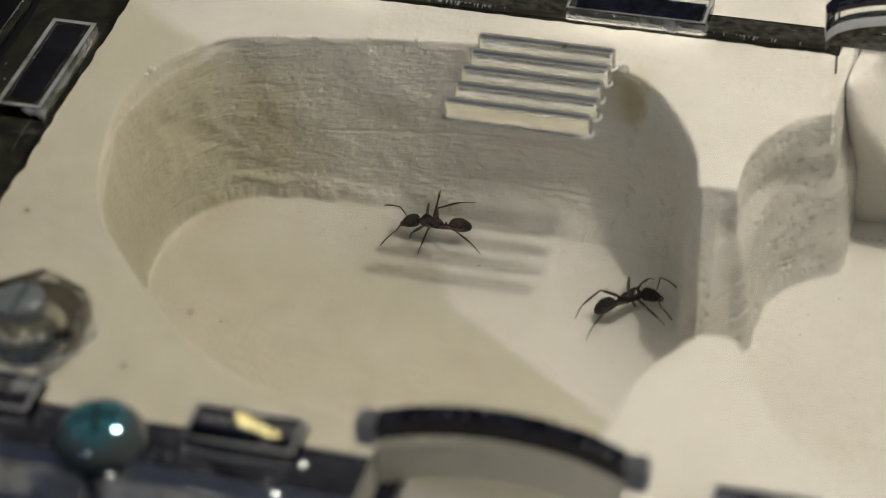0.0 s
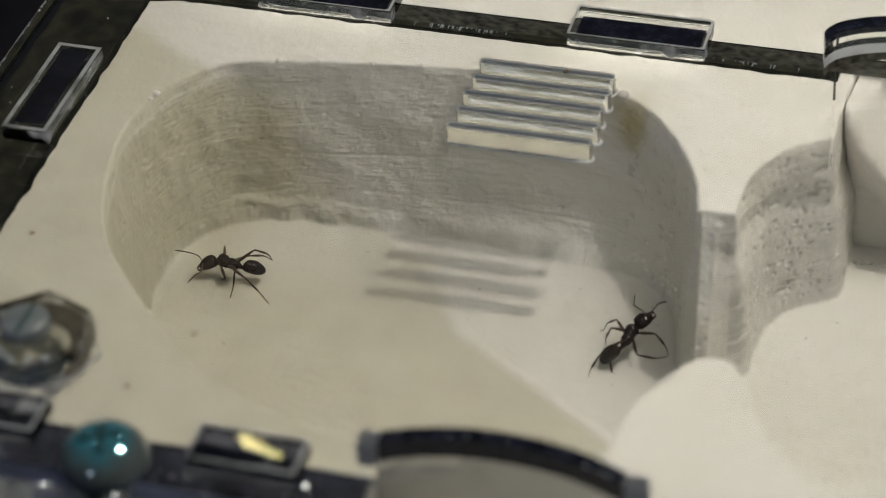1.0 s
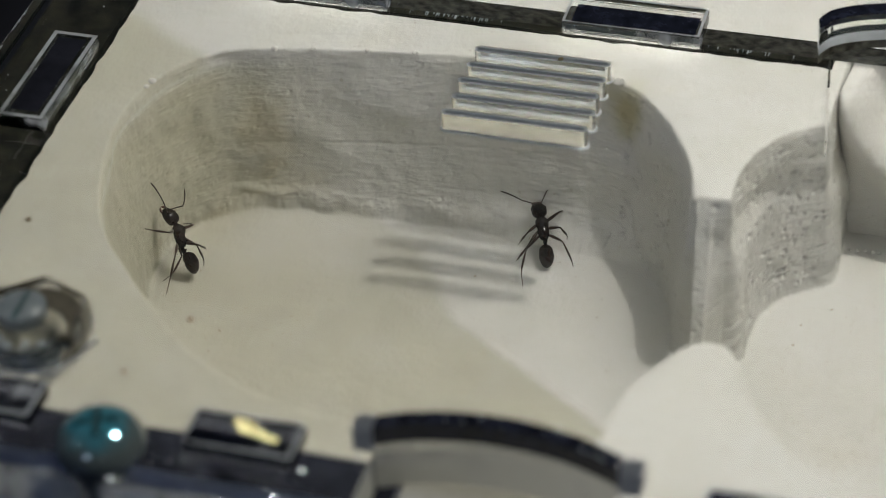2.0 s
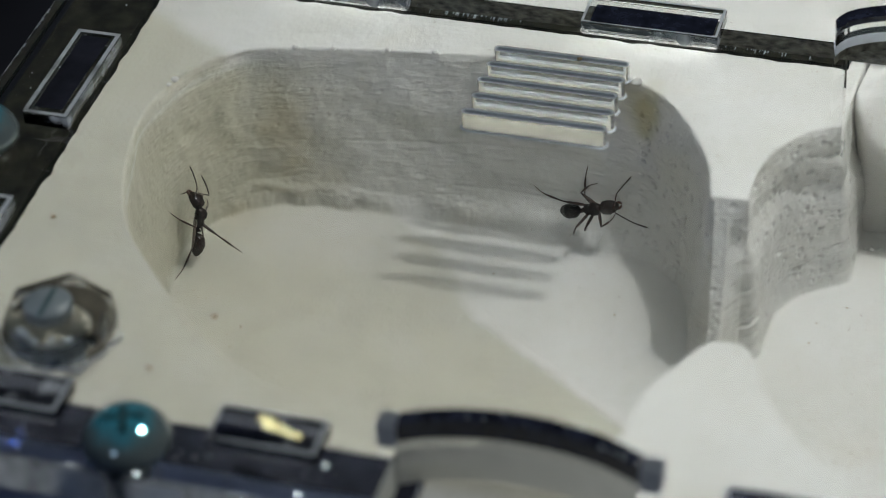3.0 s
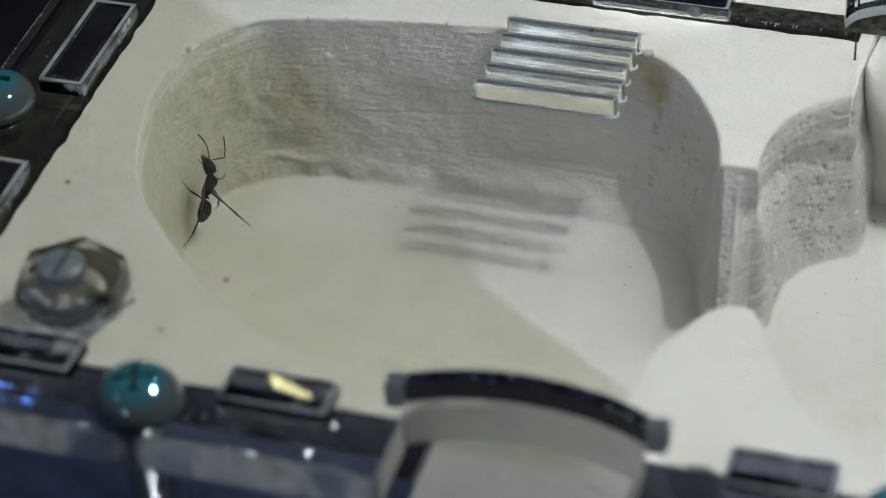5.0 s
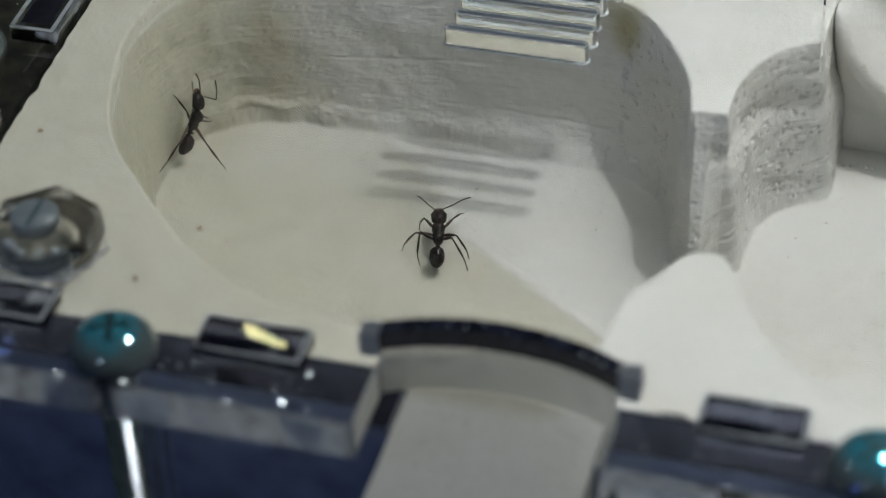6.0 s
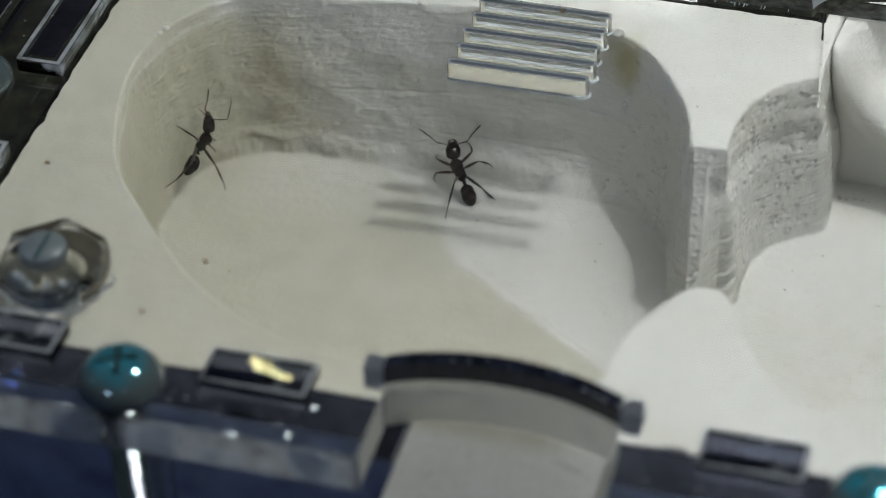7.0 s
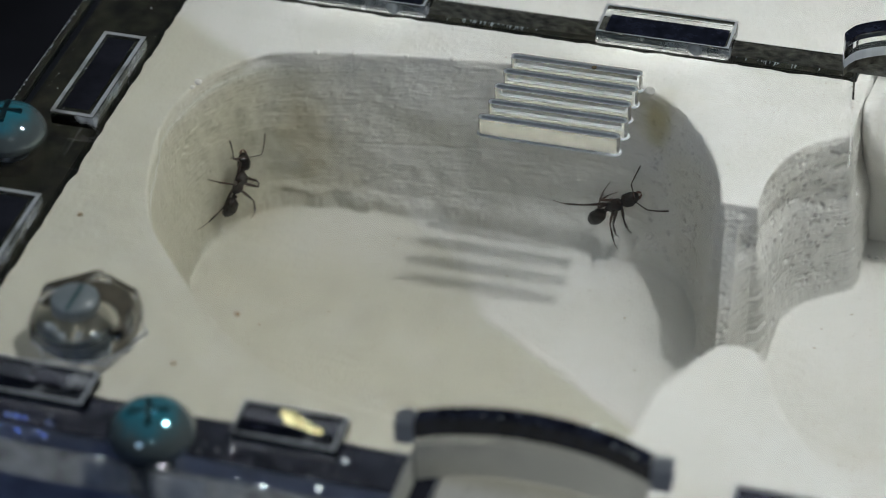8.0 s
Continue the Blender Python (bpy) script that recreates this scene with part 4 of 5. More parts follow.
def ant(label):
    """An ant round the middle of its thorax, heading along x; the head hangs on the neck, the gaster on the waist."""
    a = empty("ant")
    bm = bmesh.new()
    pod(bm, [(-0.94, -0.14, 0.08, 0.08), (-0.86, -0.08, 0.23, 0.22), (-0.62, -0.02, 0.35, 0.35), (-0.36, 0.02, 0.38, 0.38), (-0.12, 0.0, 0.36, 0.35), (0.0, 0.02, 0.36, 0.36), (0.2, 0.10, 0.43, 0.42), (0.48, 0.12, 0.45, 0.44), (0.7, 0.06, 0.38, 0.38), (0.86, 0.0, 0.22, 0.22), (0.97, -0.02, 0.12, 0.12)])
    waved(bm, 0.02)
    part("thorax", bm, CHITIN, a, smooth=True)
    bm = bmesh.new()
    pod(bm, [(-0.02, 0.0, 0.12, 0.12), (0.06, 0.01, 0.34, 0.30), (0.2, 0.02, 0.47, 0.40), (0.5, 0.02, 0.52, 0.43), (0.85, -0.02, 0.49, 0.39), (1.12, -0.07, 0.39, 0.30), (1.3, -0.12, 0.27, 0.19), (1.37, -0.14, 0.12, 0.09)])
    waved(bm, 0.015)
    head = part("head", bm, CHITIN, a, smooth=True)
    head.location = (HALF * MM, 0, 0)
    for side in (1, -1):
        bm = bmesh.new()
        tube(bm, [(1.2, 0.26 * side, -0.14), (1.4, 0.27 * side, -0.18), (1.54, 0.15 * side, -0.21), (1.62, 0.02 * side, -0.22)], [0.11, 0.11, 0.08, 0.02])
        part("mandible", bm, CHITIN_RED, head, "reddish brown mandible", smooth=True)
        bm = bmesh.new()
        bmesh.ops.create_uvsphere(bm, u_segments=10, v_segments=6, radius=0.11 * MM, matrix=Matrix.Translation(Vector((0.72, 0.49 * side, 0.12)) * MM))
        part("eye", bm, CHITIN, head, smooth=True)
    bm = bmesh.new()
    pod(bm, [(-0.92, -0.13, 0.08, 0.08), (-1.0, -0.08, 0.12, 0.16), (-1.1, 0.0, 0.16, 0.29), (-1.2, -0.06, 0.13, 0.18), (-1.34, -0.12, 0.08, 0.08)], 12)
    part("petiole", bm, CHITIN, a, smooth=True)
    bm = bmesh.new()
    pod(bm, [(-0.30, -0.08, 0.08, 0.08), (-0.40, -0.03, 0.26, 0.26), (-0.62, 0.04, 0.42, 0.41), (-0.86, 0.07, 0.48, 0.46), (-0.88, 0.07, 0.455, 0.435), (-1.18, 0.05, 0.51, 0.48), (-1.46, 0.0, 0.49, 0.45), (-1.48, 0.0, 0.465, 0.425),
             (-1.75, -0.06, 0.39, 0.34), (-1.94, -0.10, 0.25, 0.22), (-2.06, -0.13, 0.07, 0.07)])
    gaster = part("gaster", bm, CHITIN, a, smooth=True)
    gaster.location = (-HALF * MM, 0, 0)
    legs, feelers = {}, {}
    for side, name in ((1, "left"), (-1, "right")):
        for pair, (hx, hy, hz) in HIPS.items():
            thigh, shin = REACH[pair]
            bm = bmesh.new()
            tube(bm, [(-0.04, 0, 0), (0.12 * thigh, 0, 0.02), (0.4 * thigh, 0, 0.04), (0.75 * thigh, 0, 0.03), (0.94 * thigh, 0, 0.01), (thigh, 0, 0)], [0.10, 0.08, 0.13, 0.105, 0.065, 0.06], 8)
            leg = part("leg", bm, CHITIN_BROWN, a, smooth=True)
            leg.location = Vector((hx, hy * side, hz)) * MM
            knee = 0.56 * shin
            bow = 0.10 * shin
            bm = bmesh.new()
            tube(bm, [(-0.03, 0, 0), (0.2 * knee, 0, 0.3 * bow), (0.65 * knee, 0, 0.75 * bow), (knee, 0, bow)], [0.055, 0.06, 0.092, 0.06], 8)
            for u in (0.55, 0.8, 0.98):
                tube(bm, [(u * knee, 0.03, bow * u), ((u + 0.10) * knee, 0.12, bow * u - 0.05)], [0.012, 0.003], 4)
            tibia = part("tibia", bm, CHITIN_BROWN, leg, smooth=True)
            bm = bmesh.new()
            far = shin - knee
            tube(bm, [(knee - 0.02, 0, bow), (knee + 0.35 * far, 0, 0.85 * bow), (knee + 0.7 * far, 0, 0.4 * bow), (shin - 0.05, 0, 0.02), (shin, 0, 0.0)], [0.042, 0.034, 0.032, 0.028, 0.012], 6)
            tarsus = part("tarsus", bm, CHITIN_RED, leg, "thin reddish brown foot", smooth=True)
            legs[pair + " " + name] = (leg, tibia, tarsus)
        bm = bmesh.new()
        tube(bm, [(0, 0, 0), (0.1, 0, 0), (0.5, 0, 0.015), (SCAPE, 0, 0)], [0.045, 0.04, 0.046, 0.055], 6)
        feeler = part("antenna", bm, CHITIN_BROWN, a, smooth=True)
        bm = bmesh.new()
        tube(bm, [(0, 0, 0), (0.3, 0, 0.05), (0.7, 0, 0.09), (1.2, 0, 0.07), (1.6, 0, 0.01), (1.75, 0, -0.02)], [0.036, 0.044, 0.05, 0.058, 0.055, 0.02], 6)
        tip = part("funiculus", bm, CHITIN_BROWN, feeler, smooth=True)
        feelers[name] = (feeler, tip)
    return tagged(a, label, "ant", group="ants"), head, gaster, legs, feelers


ANT_LEFT = ant("dark brown-black ant climbing the curved plaster wall")
ANT_RIGHT = ant("dark brown-black ant roaming over the chamber floor and walls")

# seconds, then the middle of the thorax in mm and its turn in degrees
LEFT_ANT = [
    (0, 24.07, -9.78, -13.68, -0, 0.7, 175.8),
    (0.1, 23.06, -9.98, -13.63, 0.3, -1.6, 175.6),
    (0.2, 21.89, -10.57, -13.05, 1.7, -14.1, 174.6),
    (0.3, 20.34, -10.59, -13.42, 0.5, -7.4, -176.7),
    (0.4, 19.09, -11.1, -13.44, 0.2, -8.7, -170),
    (0.5, 17.35, -11.88, -13.53, 0, -8, -165.1),
    (0.6, 16.47, -12.61, -13.57, 0.5, -5.3, -170.3),
    (0.7, 14.64, -13.05, -13.63, 0.7, -2.6, 179.1),
    (0.8, 13.1, -13.56, -13.6, 1, -1.1, 176.3),
    (0.9, 11.08, -14.16, -13.66, 0.9, 1.7, 167.6),
    (1, 9.71, -14.88, -13.76, 0, 5.5, 165.6),
    (1.1, 8.36, -15.54, -13.96, -2.5, 7, 173.7),
    (1.2, 7.81, -16.27, -13.95, -20.3, -4.4, 178.6),
    (1.3, 7.66, -16.68, -13.75, -19.6, -11.2, -176.9),
    (1.4, 7.49, -16.56, -13.72, -15.2, -13.2, 176.5),
    (1.5, 7.36, -15.66, -13.48, 6.4, -10.1, 144.8),
    (1.6, 7.18, -15.77, -13.08, 15.8, -17.6, 136),
    (1.7, 7.11, -16.24, -12.77, 23, -22.9, 133.5),
    (2.8, 6, -14.59, -11.41, 151.3, -77.7, 20.7),
    (3, 6.35, -14.93, -11.58, 148.6, -77.8, 26.5),
    (3.5, 6.39, -15.12, -11.37, 167.5, -75.5, 11.8),
    (4, 6.44, -15.63, -11.09, 128.1, -69.4, 48.9),
    (4.5, 6.45, -15.97, -10.63, 171.1, -75.3, 10.1),
    (5.8, 6.59, -14.14, -10.75, 125.3, -63.2, 39.8),
    (6, 6.64, -13.54, -11.29, 130.4, -68.5, 30.7),
    (6.5, 6.66, -13.56, -11.46, 147.1, -71.5, 17.8),
    (7, 6.87, -12.97, -10.8, 140.1, -61.2, 20.1),
    (7.5, 7.12, -12.37, -10.54, 132.6, -62.8, 14.8),
    (8, 6.9, -11.77, -10.47, 76.3, -51.8, 74.9),
]
# seconds, the head's yaw and pitch, the gaster's yaw and pitch
LEFT_BEND = [
    (0, 3, -13, 18, 5),
    (0.5, 15, -17, -18, -11),
    (1, 47, -5, 28, 17),
    (1.5, 40, 12, 38, 12),
    (3, -19, -46, -33, -20),
    (3.5, -31, -40, -38, -20),
    (4, -15, -40, -14, -18),
    (4.5, -29, -47, -38, -19),
    (6, -22, -27, -13, -6),
    (6.5, -33, -16, -37, -11),
    (7, -23, -32, -31, -17),
    (7.5, -21, -34, -29, -25),
    (8, 4, -11, 9, 16),
]
# seconds, the claw from the middle of the thorax in mm, the knee's swivel in degrees
LEFT_FEET = {
    "front left": [(0, 1.57, 0.36, -1.5, -35), (0.5, 0.88, -0.25, -1.81, -45), (1, 0.96, 0.16, -1.35, -100), (1.5, 0.6, 3.27, -0.76, -30), (3, 0.97, -0.68, -2, 0), (3.5, 0.57, -1.1, -1.95, 0), (4, 0.68, -0.54, -2.17, -65), (4.5, 0.16, -1.75, -1.93, 0), (6, 1.62, -1.79, -2.21, 100), (6.5, 1.39, -2.04, -2.08, 90), (7.5, 0.69, -0.56, -2.55, -25), (8, 1.44, 0.19, -1.49, 0)],
    "middle left": [(0, 0.47, 2, -1.52, -20), (0.5, 0.74, 2.48, -1.79, -20), (1, -1.21, 1.96, -1.56, -45), (1.5, -3.09, 0.87, -2.13, -115), (3, 0.45, 1.16, -1.85, 0), (3.5, 0.34, 0.52, -2.02, 0), (4, 0.09, 1.04, -2, 0), (4.5, -0.55, 0.92, -1.81, 0), (6, 1.05, 0.26, -2.24, -5), (6.5, 1.22, 0.02, -2.35, -5), (7, 0.06, 0.77, -2.18, 35), (7.5, -0.29, 1.75, -1.76, 40), (8, -0.42, 2.1, -1.26, 0)],
    "hind left": [(0, -3.94, 0.68, -1.57, 0), (0.5, -4.12, 1.64, -1.1, -10), (3, -3.96, 2.87, -0.16, 30), (3.5, -4.06, 2.7, -0.15, 35), (4, -4.69, 1.24, -0.14, 35), (4.5, -4.72, 2, -0.1, 20), (6, -3.78, 2.75, 0.07, 45), (6.5, -3.38, 3.04, -0.19, 50), (7, -3.62, 2.76, 0.19, 30), (7.5, -3.34, 2.93, 0.46, -110), (8, -4.29, 2.1, -0.75, -130)],
    "front right": [(0, 1.26, -2.76, -1.01, 0), (0.5, 0.45, -3.24, -1.6, 0), (1, 2.15, -2.36, -1.24, 0), (1.5, 2.52, -2.01, -1.98, 0), (3, -0.59, -3.29, -0.83, 40), (3.5, -0.96, -3.2, -0.3, 40), (4, 0.21, -3.51, -0.49, 25), (4.5, -0.56, -3.35, 0.08, 30), (6, -1.24, -3, -0.7, 0), (6.5, -1.5, -2.86, -0.36, 0), (7, -1.29, -3, -0.52, 0), (7.5, -1.64, -2.57, -1.15, 0), (8, 0.34, -2.54, -1.3, 0)],
    "middle right": [(0, 0.52, -3.44, 0.33, 10), (0.5, -0.64, -3.51, -1.59, 0), (3, -3.57, -1.14, 0.06, 45), (3.5, -3.54, -1.07, 0.24, 50), (4, -3.26, -1.85, 0.33, 35), (4.5, -3.46, -0.93, 0.76, 40), (6, -1.62, -3.54, -0.65, 5), (6.5, -2.14, -3.23, -0.6, 15), (7, -2.2, -3.2, -0.1, 10), (7.5, -2.68, -2.66, -0.8, 5), (8, 0.44, -2.77, -1.25, 5)],
    "hind right": [(0, -2.19, -3.5, -0.36, -80), (0.5, -1.49, -3.14, -1.47, 20), (1, -1.63, -3.1, -1.6, 35), (1.5, 0.08, -2.51, -1.49, 20), (3, -2.94, -1.63, 3.15, 55), (3.5, -3, -1.41, 3.49, 60), (4, -2.52, -2.23, 3.41, 45), (4.5, -2.51, -0.75, 3.89, 80), (6, -3, -1.29, 3.19, 65), (6.5, -2.89, -0.83, 3.23, 70), (7, -3.21, -1.62, 2.92, 40), (7.5, -3.86, -1.73, 2.07, 30), (8, -2.82, -3.73, -1.33, -15)],
}
# seconds, the way of the scape and of the funiculus
LEFT_FEELERS = {
    "left": [(0, 0.41, 0.7, -0.59, 0.41, 0.88, -0.23), (0.5, 0.55, 0.8, -0.24, 0.75, -0, -0.67), (1, -0.37, 0.93, -0.07, -0.06, 0.98, 0.18), (1.5, 0.81, 0.42, 0.41, 0.97, 0.09, -0.24), (6, 0.82, -0.2, -0.54, -0.18, -0.68, -0.71), (6.5, 0.17, -0.59, -0.79, 0.12, -0.95, -0.27), (7, 0.51, 0.37, -0.78, 0.53, -0.59, -0.61), (7.5, 0.16, 0.47, -0.87, 0.51, -0.62, -0.6), (8, -0.41, 0.87, -0.27, 0.83, 0.56, 0.06)],
    "right": [(0, 0.75, -0.64, 0.18, 0.92, -0.24, -0.32), (0.5, 0.76, -0.4, 0.51, 0.8, -0.5, -0.33), (1, -0.17, 0.52, 0.83, 0.83, 0.43, 0.36), (1.5, 0, -0.31, 0.95, 0.26, 0.25, 0.93), (3, -0.37, -0.6, 0.71, 0.88, 0.1, -0.46), (3.5, -0.36, -0.48, 0.8, -0.26, -0.91, 0.33), (4, 0.78, -0.51, 0.37, 0.87, -0.34, -0.35), (4.5, 0.43, -0.51, 0.74, 0.5, -0.77, -0.4), (6, 0.06, -0.51, 0.86, 0.46, -0.56, -0.68), (6.5, -0.34, -0.14, 0.93, 0.08, -1, -0.02), (7, 0.43, -0.59, 0.69, 0.6, -0.59, -0.53), (7.5, 0.16, -0.94, 0.31, 0.49, -0.79, -0.35), (8, 0.52, -0.61, 0.59, 0.95, 0.27, 0.12)],
}
# seconds, then the middle of the thorax in mm and its turn in degrees
RIGHT_ANT = [
    (0, 40.06, -14.45, -13.9, -0, 14.6, 51.2),
    (0.1, 40.66, -15.49, -13.9, 20.3, -0.9, 34.4),
    (0.2, 40.95, -15.75, -14.7, 29.5, -0.4, 8.2),
    (0.3, 41.44, -16.76, -14.67, -3.5, 10.4, -15.1),
    (0.4, 41.72, -18.56, -14.06, -2.7, -0.5, -42.9),
    (0.5, 42.35, -20.37, -13.45, 0, -12.1, -71.9),
    (0.6, 42, -19.46, -13.63, 0.3, -7.9, -40),
    (0.7, 42.01, -18.86, -13.61, 35.8, -9.7, -6.8),
    (0.8, 41.54, -18.69, -13.02, 24.9, -19.9, 11.3),
    (0.9, 40.86, -17.48, -13.35, -1.1, -12.2, 30.3),
    (1, 40.44, -16.46, -13.55, -0, -6.9, 75.7),
    (1.1, 40, -15.79, -13.53, 0.2, -6.5, 88.7),
    (1.2, 39.38, -14.21, -13.5, 0.5, -5.3, 102.2),
    (1.3, 38.34, -13.43, -13.64, 0.8, -1, 107.2),
    (1.5, 35.68, -11.18, -13.74, -0, 3.9, 135.3),
    (1.7, 32.63, -9.42, -13.43, -0.1, -5.2, 133),
    (2.8, 32.22, -7.18, -12.07, 46.8, -52, 3.7),
    (2.9, 33.33, -7.29, -11.72, 40.7, -54.3, 2.1),
    (3, 34.66, -7.57, -11.41, 91.6, -33.1, -28.4),
    (3.1, 36.04, -7.99, -10.89, 85, -31.2, -26.8),
    (3.2, 36.97, -8.32, -10.38, 82.6, -34.6, -26.2),
    (3.3, 37.19, -7.71, -11.14, 83.2, -26.1, -34.7),
    (3.4, 38.26, -8.5, -10.7, 80.2, -21.9, -36.1),
    (3.5, 38.74, -8.77, -10.74, 78.8, -16.5, -39.5),
    (3.6, 39.09, -9.29, -11.53, 74.6, -8.3, -44.4),
    (3.7, 39.62, -9.89, -12.29, 70, 16.2, -51.3),
    (3.8, 39.91, -10.19, -13.45, 23.8, 26, -56.9),
    (3.9, 40.76, -11.14, -13.71, 61.7, 11.5, -67.1),
    (4, 41.19, -13.14, -13.84, 11.7, 10.7, -77.4),
    (4.1, 42, -15.73, -13.82, -20.8, 5.5, -70.5),
    (4.2, 42.15, -18.47, -14.25, -16.3, -5.8, -89.8),
    (4.3, 42.7, -20.39, -13.97, -10.9, -6.1, -85.9),
    (4.4, 42.81, -22.31, -13.75, -5.4, -6.2, -92.1),
    (4.5, 42.92, -24.13, -13.54, -0, -6.6, -91.4),
    (4.6, 42.64, -26.15, -13.77, 0.1, -4.4, -92.3),
    (4.75, 42.54, -29.29, -14.11, 0.1, -1.1, -93.1),
    (4.9, 42, -33, -14.23, 0, 0, -110),
    (5.08, 39.6, -36, -14.23, 0, 0, -160),
    (5.3, 35.5, -35.8, -14.23, 0, -0, 160),
    (5.55, 31.3, -31, -14.23, 0, -0, 125),
    (5.8, 28.7, -24.42, -13.75, 0, -5.3, 116.5),
    (5.9, 27.88, -21.47, -13.77, 0.1, -5.1, 109.8),
    (6, 27.41, -19.49, -13.49, 0, -10.3, 103),
    (6.2, 27.59, -12.69, -13.79, 0.3, -7.4, 91.6),
    (6.4, 27.72, -9.52, -13.78, 0.3, -8.1, 89.8),
    (6.5, 27.56, -8.73, -13.33, -5.9, -19.9, 100.5),
    (6.6, 26.38, -8.57, -13.27, -13.7, -22.3, 115.1),
    (6.7, 24.84, -7.81, -13.71, -18.8, -15.2, 132.8),
    (6.8, 24.74, -7.94, -13.55, -22.5, -19.5, 139.9),
    (7, 25.91, -8.8, -13.25, -12.4, -24.6, 129),
    (7.1, 27.12, -9.23, -12.78, 0.5, -39.4, 99.9),
    (7.2, 28.32, -9.12, -13.15, 11.4, -34.2, 79),
    (7.4, 29.99, -8.61, -12.54, 50.8, -38.7, 12.5),
    (7.5, 31.26, -8.05, -12.49, 61.3, -33.1, -14.8),
    (7.6, 32.27, -7.18, -12.79, 59.1, -24.6, -22.6),
    (7.8, 33.98, -6.99, -11.64, 70.2, -49.6, -28.8),
    (8, 35.46, -7.46, -10.51, 99.5, -44.7, -27.5),
]
# seconds, the head's yaw and pitch, the gaster's yaw and pitch
RIGHT_BEND = [
    (0, -44, 5, -25, 30),
    (0.5, -57, -46, 18, -22),
    (1, -35, 22, -35, 20),
    (1.5, 13, -5, 0, 26),
    (3, -31, -42, -12, -18),
    (3.5, -18, -47, -6, -8),
    (4, 16, -35, -4, -4),
    (4.5, -9, -28, 10, -15),
    (6, 3, -2, -1, 1),
    (6.5, 4, 1, -9, 29),
    (7, -18, 11, -2, 23),
    (7.5, -2, -41, 20, -40),
    (8, -30, -45, 3, -24),
]
# seconds, the claw from the middle of the thorax in mm, the knee's swivel in degrees
RIGHT_FEET = {
    "front left": [(0, 3.55, 1.5, -0.33, -5), (0.5, -1.88, 1.64, -1.39, 0), (1.5, 0.19, 1.92, -1.45, -30), (3, -0.43, 1.16, -1.85, 0), (3.5, 2.4, 1.99, -1.2, 0), (4, 2.56, 2.61, 0.79, -60), (6, 2.01, 1.57, -2.1, 20), (6.5, 1.99, 1.24, -1.57, -30), (7, 2.5, 0.73, -1.83, -15), (7.5, 2.79, 1.76, -2.04, 45), (8, -0.94, 0.33, -1.71, 0)],
    "middle left": [(0, 2.24, 2.57, -0.76, 0), (0.5, -2.95, 1.84, -1.16, -15), (1, 1.04, 2.72, -1.78, 25), (1.5, -2.45, 2.14, -2.22, -5), (3, -0.53, 2.7, -1.87, -100), (3.5, -2.67, 1.35, -1.1, 0), (4, -2.28, 1.98, 1.67, -15), (6, -0.3, 2.72, -1.68, -5), (6.5, -0.93, 1.9, -1.46, -20), (7, 0.64, 1.74, -2.11, 0), (7.5, -1.99, 3.29, 0.37, -10), (8, -0.86, 1.3, -1.73, -50)],
    "hind left": [(0, -3.18, 1.78, -2.17, -20), (0.5, -4.97, 0.99, -0.65, 120), (3, -4.05, 2.91, 0.84, -10), (3.5, -2.91, 2.88, -0.57, 0), (4, -3.42, 1.53, 1.68, 0), (6, -1.96, 1.3, -1.38, 0), (6.5, -3.75, 2.51, -0.37, -20), (7, -3.26, 2.43, -0.13, -20), (7.5, -2.98, 1.01, -0.64, -20), (8, -3.91, 2.88, 1.31, 0)],
    "front right": [(0, 1.18, -2.74, -1.03, 45), (0.5, -0.6, -1.91, -1.67, -60), (1, 0.73, -2.61, -1.71, -15), (1.5, 2.05, -2.15, -1.29, 0), (3, -0.3, -1.51, -2.03, 0), (3.5, 1.31, -2.07, -1.75, 55), (4, 0.34, -0.89, -1.16, -35), (4.5, -0.54, -2.55, -1.61, 0), (6, 3.13, -1.71, -1.56, -10), (6.5, 2.83, -1.11, -0.52, 15), (7, 2.39, -1.45, -1.01, 30), (7.5, -0.29, -0.76, -2.19, -40), (8, -1.54, -2.77, -0.75, 0)],
    "middle right": [(0, 0.06, -1.9, -1.32, -140), (0.5, -1.22, -3.71, -0.6, 140), (1.5, 0.49, -1.9, -1.43, 20), (3, -2.18, -1.7, -0.47, 0), (3.5, -3.31, -1.81, -0.59, 0), (4, -3.38, -1, -1.46, 0), (4.5, -1.47, -1.57, -1.5, 15), (6, -1.15, -2.19, -1.53, 10), (6.5, -1.39, -2.15, -1.71, 20), (7, -0.25, -2.69, -1.7, 0), (7.5, 0.52, -3.11, -1.78, -25), (8, -2.54, -2.57, -0.34, 15)],
    "hind right": [(0, -3.96, -0.49, -2.37, 20), (0.5, -3.22, -2.38, -1.1, -15), (1, -3.56, -1.01, -1.23, 140), (1.5, -3.79, -1.99, -1.73, 15), (3, -2.85, -1.78, 0.31, 10), (4, -4.81, -1.27, -1.29, 0), (4.5, -1.66, -2.44, -1.48, 25), (6, -2.43, -2.17, -1.29, 15), (6.5, -4.76, -1.32, -1.41, 15), (7, -4.11, -1.98, -0.7, -140), (7.5, -2.13, -2.86, 1.38, -15)],
}
